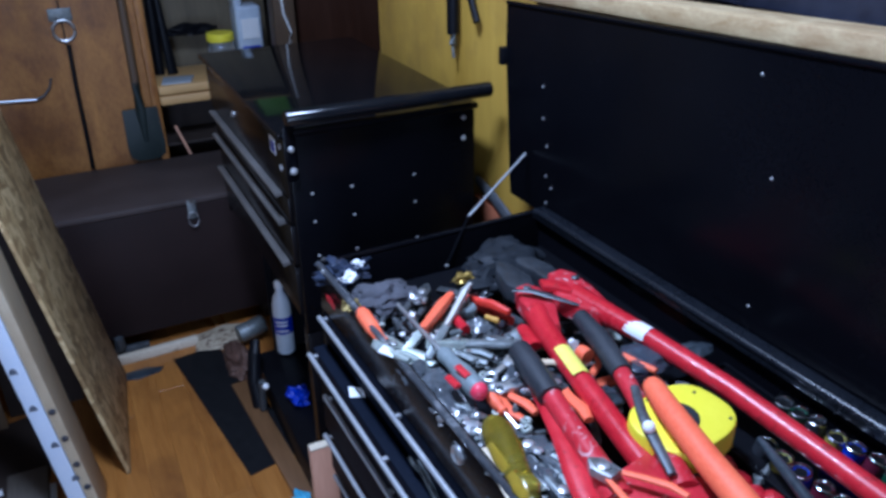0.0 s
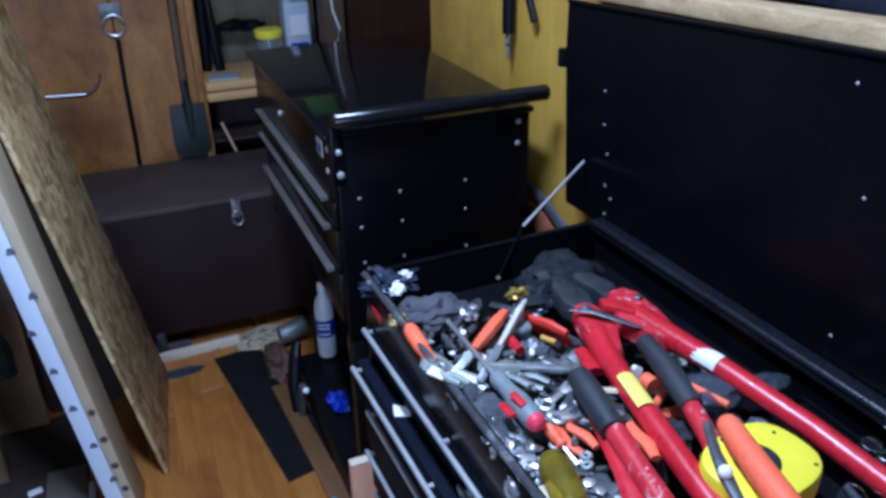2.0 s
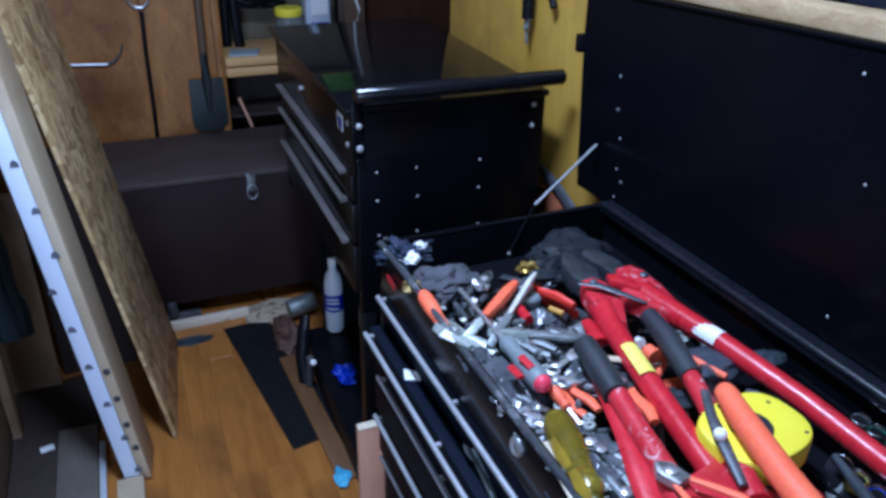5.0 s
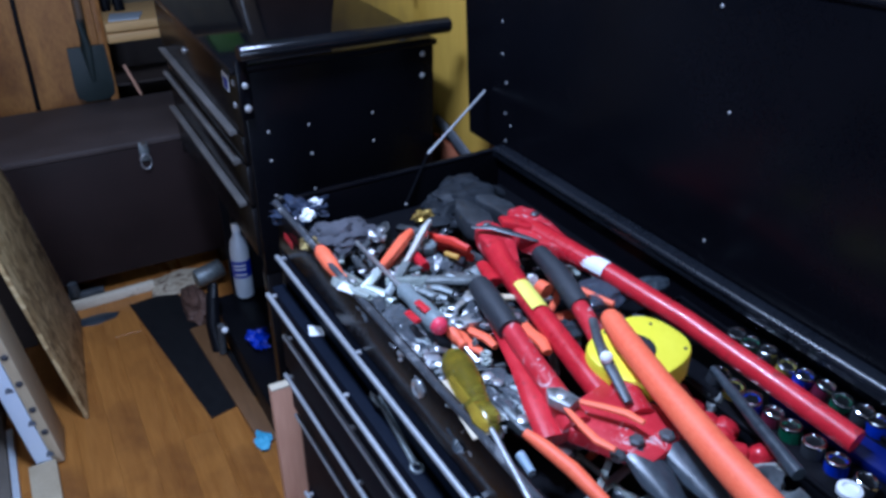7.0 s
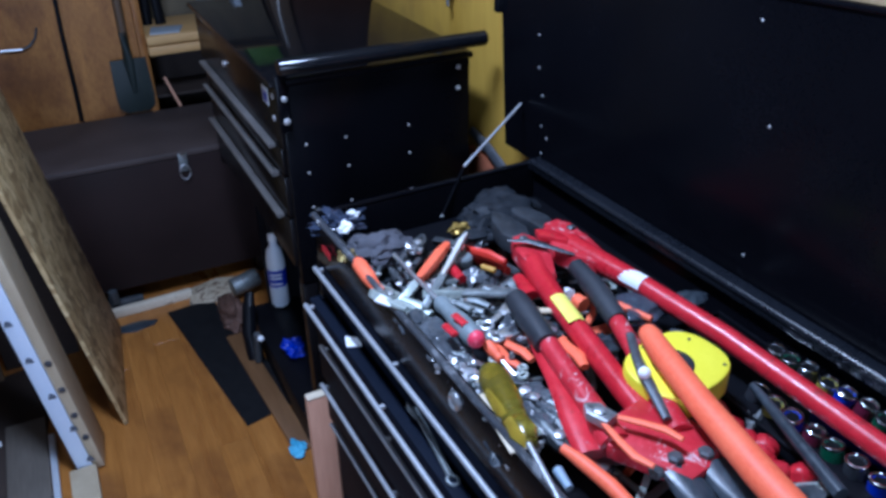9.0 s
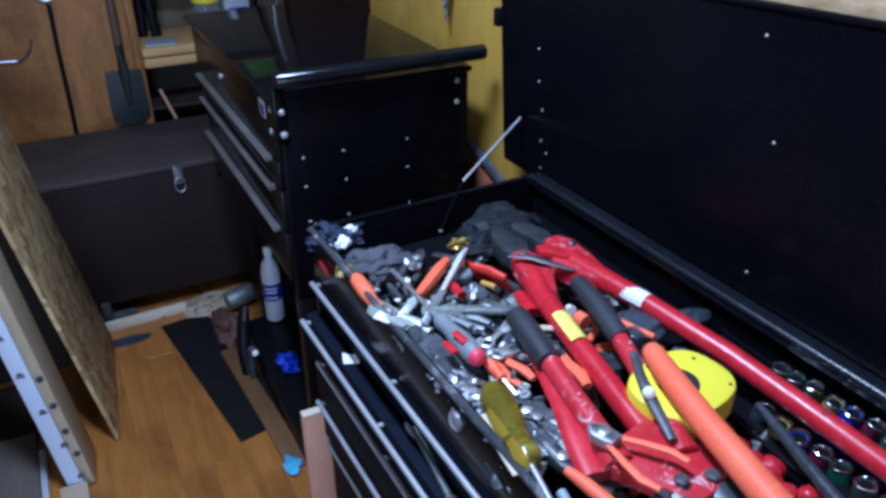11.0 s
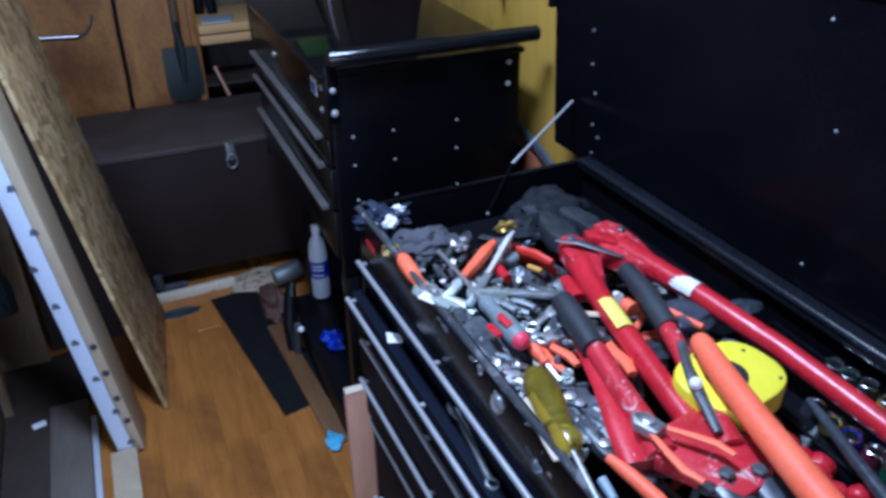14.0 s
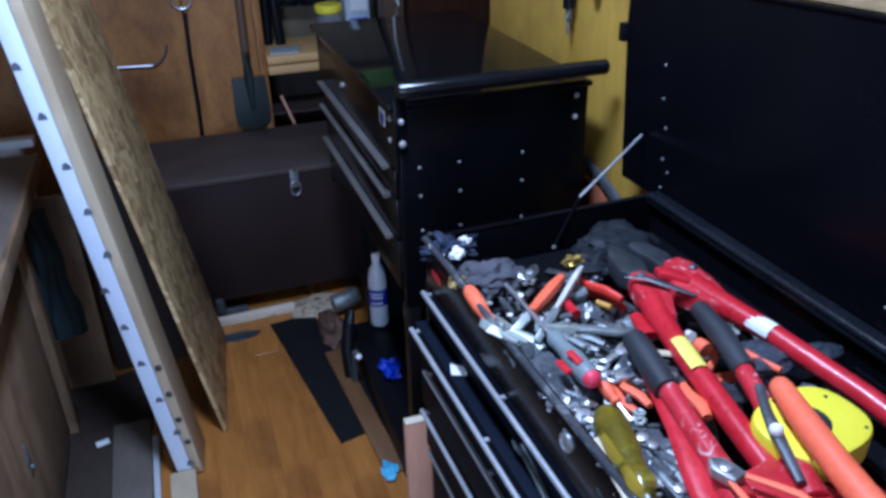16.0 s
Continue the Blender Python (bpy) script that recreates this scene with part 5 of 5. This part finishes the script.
BORE_SHADE = surface("bore_shade_black", (0.004, 0.004, 0.005), (0.01, 0.01, 0.011), (0.4, 0.6), spec=0.06)


def socket_piece(p, r, h, body, label):
    t = thing("socket", (0, 0, 0), label, "socket", "sockets in the tray")
    bm = B()
    lathe(bm, [(r * 0.94, 0), (r * 0.98, 0.002), (r * 0.98, h - 0.004), (r * 0.9, h - 0.0039)], 22)
    part("barrel", bm, body, t)
    bm = B()
    ring = [[bm.verts.new((q * math.cos(a), q * math.sin(a), z)) for a in [2 * math.pi * k / 24 for k in range(24)]] for q, z in ((r, h - 0.004), (r, h - 0.001), (r * 0.92, h), (r * 0.8, h), (r * 0.72, h - 0.002), (r * 0.7, h - 0.0038))]
    for a, b in zip(ring, ring[1:] + ring[:1]):
        for k in range(24):
            bm.faces.new((a[k], a[(k + 1) % 24], b[(k + 1) % 24], b[k]))
    part("rim", bm, SOCKET_RIM, t, "chrome rim")
    # flat black cap paints in the shade inside the bore
    bm = B()
    lathe(bm, [(r * 0.69, h - 0.0038), (r * 0.5, h - 0.0036)], 6)
    part("bore", bm, BORE_SHADE, t, "flat black cap painted for the six-sided bore's shade")
    t.matrix_basis = Matrix.Translation(p) @ pose(0, 0, 0, random.uniform(-9, 9), random.uniform(-9, 9), 0)


GREEN_BAND = surface("green_band", (0.008, 0.06, 0.03), (0.014, 0.11, 0.05), (0.3, 0.45))
YELLOW_BAND = surface("yellow_band", (0.28, 0.23, 0.03), (0.38, 0.31, 0.05), (0.3, 0.45))
PURPLE_BAND = surface("purple_band", (0.07, 0.008, 0.02), (0.12, 0.012, 0.035), (0.3, 0.45))
rows = (((0.7865, 0.349), (0.0018, -0.0282), ("dark", "green", "dark", "yellow", "blue", "purple", "green", "dark", "blue")), ((0.695, 0.298), (0.0006, -0.0318), ("dark", "yellow", "blue", "purple", "green", "dark", "blue", "dark")))
tones = {"dark": GRIP_BLACK, "green": GREEN_BAND, "yellow": YELLOW_BAND, "blue": BLUE, "purple": PURPLE_BAND}
for (x, y), (dx, dy), names in rows:
    for k, colour in enumerate(names):
        socket_piece((x + k * dx + random.uniform(-0.002, 0.002), y + k * dy, 0.937), 0.0142, 0.031 + 0.0015 * (k % 3), tones[colour], "chrome socket with a %s colour band" % colour)
bm = B()
socket_tray = thing("socket_tray", (0.726, 0.245, 0.922), "black moulded socket tray in the chest", "socket tray")
box(bm, (0.655, 0.02, 0.922), (0.797, 0.47, 0.950), 0.004)
part("tray_base", bm, BLACK_SATIN, socket_tray)
for x0, x1, y0, y1 in ((0.655, 0.661, 0.02, 0.47), (0.791, 0.797, 0.02, 0.47), (0.661, 0.791, 0.464, 0.47)):
    bm = B()
    box(bm, (x0, y0, 0.9495), (x1, y1, 0.957), 0.002)
    part("tray_rim", bm, BLACK_SATIN, socket_tray)
bm = B()
box(bm, (-0.02, -0.15, 0.024), (0.02, 0.06, 0.04), 0.004)
bmesh.ops.transform(bm, matrix=Matrix.Translation((0.744, 0.172, 0.926)) @ pose(0, 0, 0, 0, 0, 3), verts=bm.verts)
single("socket_rail", bm, surface("navy_plastic", (0.004, 0.008, 0.10), (0.008, 0.015, 0.17), (0.3, 0.5)), "blue plastic socket rail in the tray", "socket rail")
for i, p in enumerate(((0.626, 0.296, 0.965), (0.620, 0.265, 0.965), (0.620, 0.237, 0.965), (0.592, 0.246, 0.965), (0.614, 0.209, 0.965), (0.630, 0.219, 0.965), (0.612, 0.180, 0.965), (0.632, 0.164, 0.960))):
    clump("red_wire_nut", (p[0], p[1], 0.953), (0.018, 0.017, 0.017), RED, "red plastic wire connector in the tray", "connector", 50 + i, 0.22, 3, 3, "red connectors")
bar("dark_breaker_bar", [(0.680, 0.292, 0.981), (0.664, 0.245, 0.984), (0.645, 0.186, 0.985), (0.622, 0.106, 0.985)], [0.005, 0.007, 0.008, 0.009], GREY_PLASTIC, "dark steel bar lying over the sockets", "bar")
bm = B()
lathe(bm, [(0.014, 0), (0.014, 0.006), (0.009, 0.008), (0.009, 0.005)], 20, Matrix.Translation((0.664, 0.069, 0.970)))
single("steel_washer", bm, WHITE_LABEL, "pale round washer in the tray", "washer")

# buried tools that fill the tray
random.seed(11)
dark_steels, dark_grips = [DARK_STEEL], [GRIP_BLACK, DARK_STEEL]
all_steels = [STEEL, DARK_STEEL, STEEL, PALE_ZINC, BRIGHT_STEEL]
all_grips = [GRIP_BLACK, DARK_STEEL, GREY_PLASTIC, STEEL, ORANGE, GRIP_BLACK, RED]
for i in range(130):
    y = random.uniform(0.06, 1.04)
    x = random.uniform(0.338, 0.74)
    if y < 0.48 and x > 0.60:
        continue
    z = random.uniform(0.935, 0.985) - 0.02 * abs(x - 0.5)
    a, L = random.uniform(0, math.pi * 2), random.uniform(0.07, 0.17)
    q = (min(max(x + L * math.cos(a), 0.330), 0.74), min(max(y + L * math.sin(a), 0.02), 1.07), z + random.uniform(-0.012, 0.012))
    if span((x, y, z), q) < 0.05 or max(y, q[1]) > 0.93 and x > 0.42:
        continue
    kind = i % 4
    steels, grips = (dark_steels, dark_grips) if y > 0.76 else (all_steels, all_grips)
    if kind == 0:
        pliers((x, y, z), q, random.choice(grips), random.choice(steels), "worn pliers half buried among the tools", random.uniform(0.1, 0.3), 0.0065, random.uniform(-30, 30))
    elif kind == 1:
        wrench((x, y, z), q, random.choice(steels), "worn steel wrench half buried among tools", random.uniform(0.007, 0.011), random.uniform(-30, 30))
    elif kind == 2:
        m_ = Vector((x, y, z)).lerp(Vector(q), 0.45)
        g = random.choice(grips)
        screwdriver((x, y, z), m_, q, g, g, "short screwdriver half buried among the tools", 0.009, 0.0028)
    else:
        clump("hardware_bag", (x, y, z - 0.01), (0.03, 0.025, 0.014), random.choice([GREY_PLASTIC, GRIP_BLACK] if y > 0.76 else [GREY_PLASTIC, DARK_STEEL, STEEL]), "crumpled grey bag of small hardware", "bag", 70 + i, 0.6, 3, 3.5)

# loose nuts, bolts and chips added on top of the pile for its small glints
random.seed(23)
hardware = []
for r, L in ((0.0032, 0.022), (0.0026, 0.017), (0.0038, 0.013)):
    bm = B()
    lathe(bm, [(r * 1.7, 0), (r * 1.8, r * 0.3), (r * 1.8, r * 1.1), (r * 1.5, r * 1.3)], 6)
    lathe(bm, [(r * 0.9, r * 1.3), (r * 0.9, L - 0.001), (r * 0.6, L)], 10)
    hardware.append(("bolt", mesh_of("bolt", bm, STEEL), "worn zinc bolt loose among the tools"))
for r in (0.0042, 0.006):
    bm = B()
    rod(bm, [(r * math.cos(a), r * math.sin(a), 0) for a in [math.pi * k / 6 for k in range(13)]], r * 0.42, 7, 1.2)
    hardware.append(("nut", mesh_of("nut", bm, PALE_ZINC), "bright steel nut loose among the tools"))
bm = B()
slab(bm, [(-0.008, -0.003), (0.003, -0.005), (0.008, -0.001), (0.004, 0.004), (-0.005, 0.005)], 0, 0.0014)
hardware.append(("chip", mesh_of("chip", bm, WHITE_LABEL), "pale chip painted for a small glint among the tools"))
bm = B()
rod(bm, [(0.024 * math.cos(a), 0.016 * math.sin(a), 0) for a in [math.pi * (0.1 + 0.16 * k) for k in range(10)]], [0.0035, 0.005, 0.006, 0.006, 0.006, 0.006, 0.006, 0.0055, 0.0045, 0.003], 8, 0.6)
hardware.append(("hook", mesh_of("hook", bm, STEEL), "bent steel hook loose among the tools"))
for i in range(64):
    name, data, words = hardware[(i * 3 + i // 7) % 7]
    y = random.uniform(0.32, 0.78)
    x = random.uniform(0.338, 0.50 if y > 0.60 else 0.43)
    ob = new(name, data)
    ob.matrix_world = pose(x, y, random.uniform(0.980, 0.998), random.uniform(70, 110) if name == "bolt" else random.uniform(-25, 25), random.uniform(-20, 20), random.uniform(0, 360))
    tagged(ob, words, name, "loose hardware in the tray")

# ---- floor planks ----
bm = B()
box(bm, (-0.0449, -0.6, -0.016), (0.0449, 0.6, 0.0), 0.0005, 1)
plank_mesh = mesh_of("floor_board", bm, FLOOR_WOOD)
random.seed(4)
for i in range(28):
    x, y, first = -1.45 + 0.09 * i, -1.79, True
    while y < 3.55:
        long = min(random.uniform(0.25, 1.2) if first else 1.2, 3.598 - y)
        first = False
        ob = new("floor_board", plank_mesh)
        ob.parent = floor
        ob.location = (x, y + long / 2, random.uniform(-0.0004, 0.0))
        ob.scale.y = long / 1.2
        y += long + 0.0008
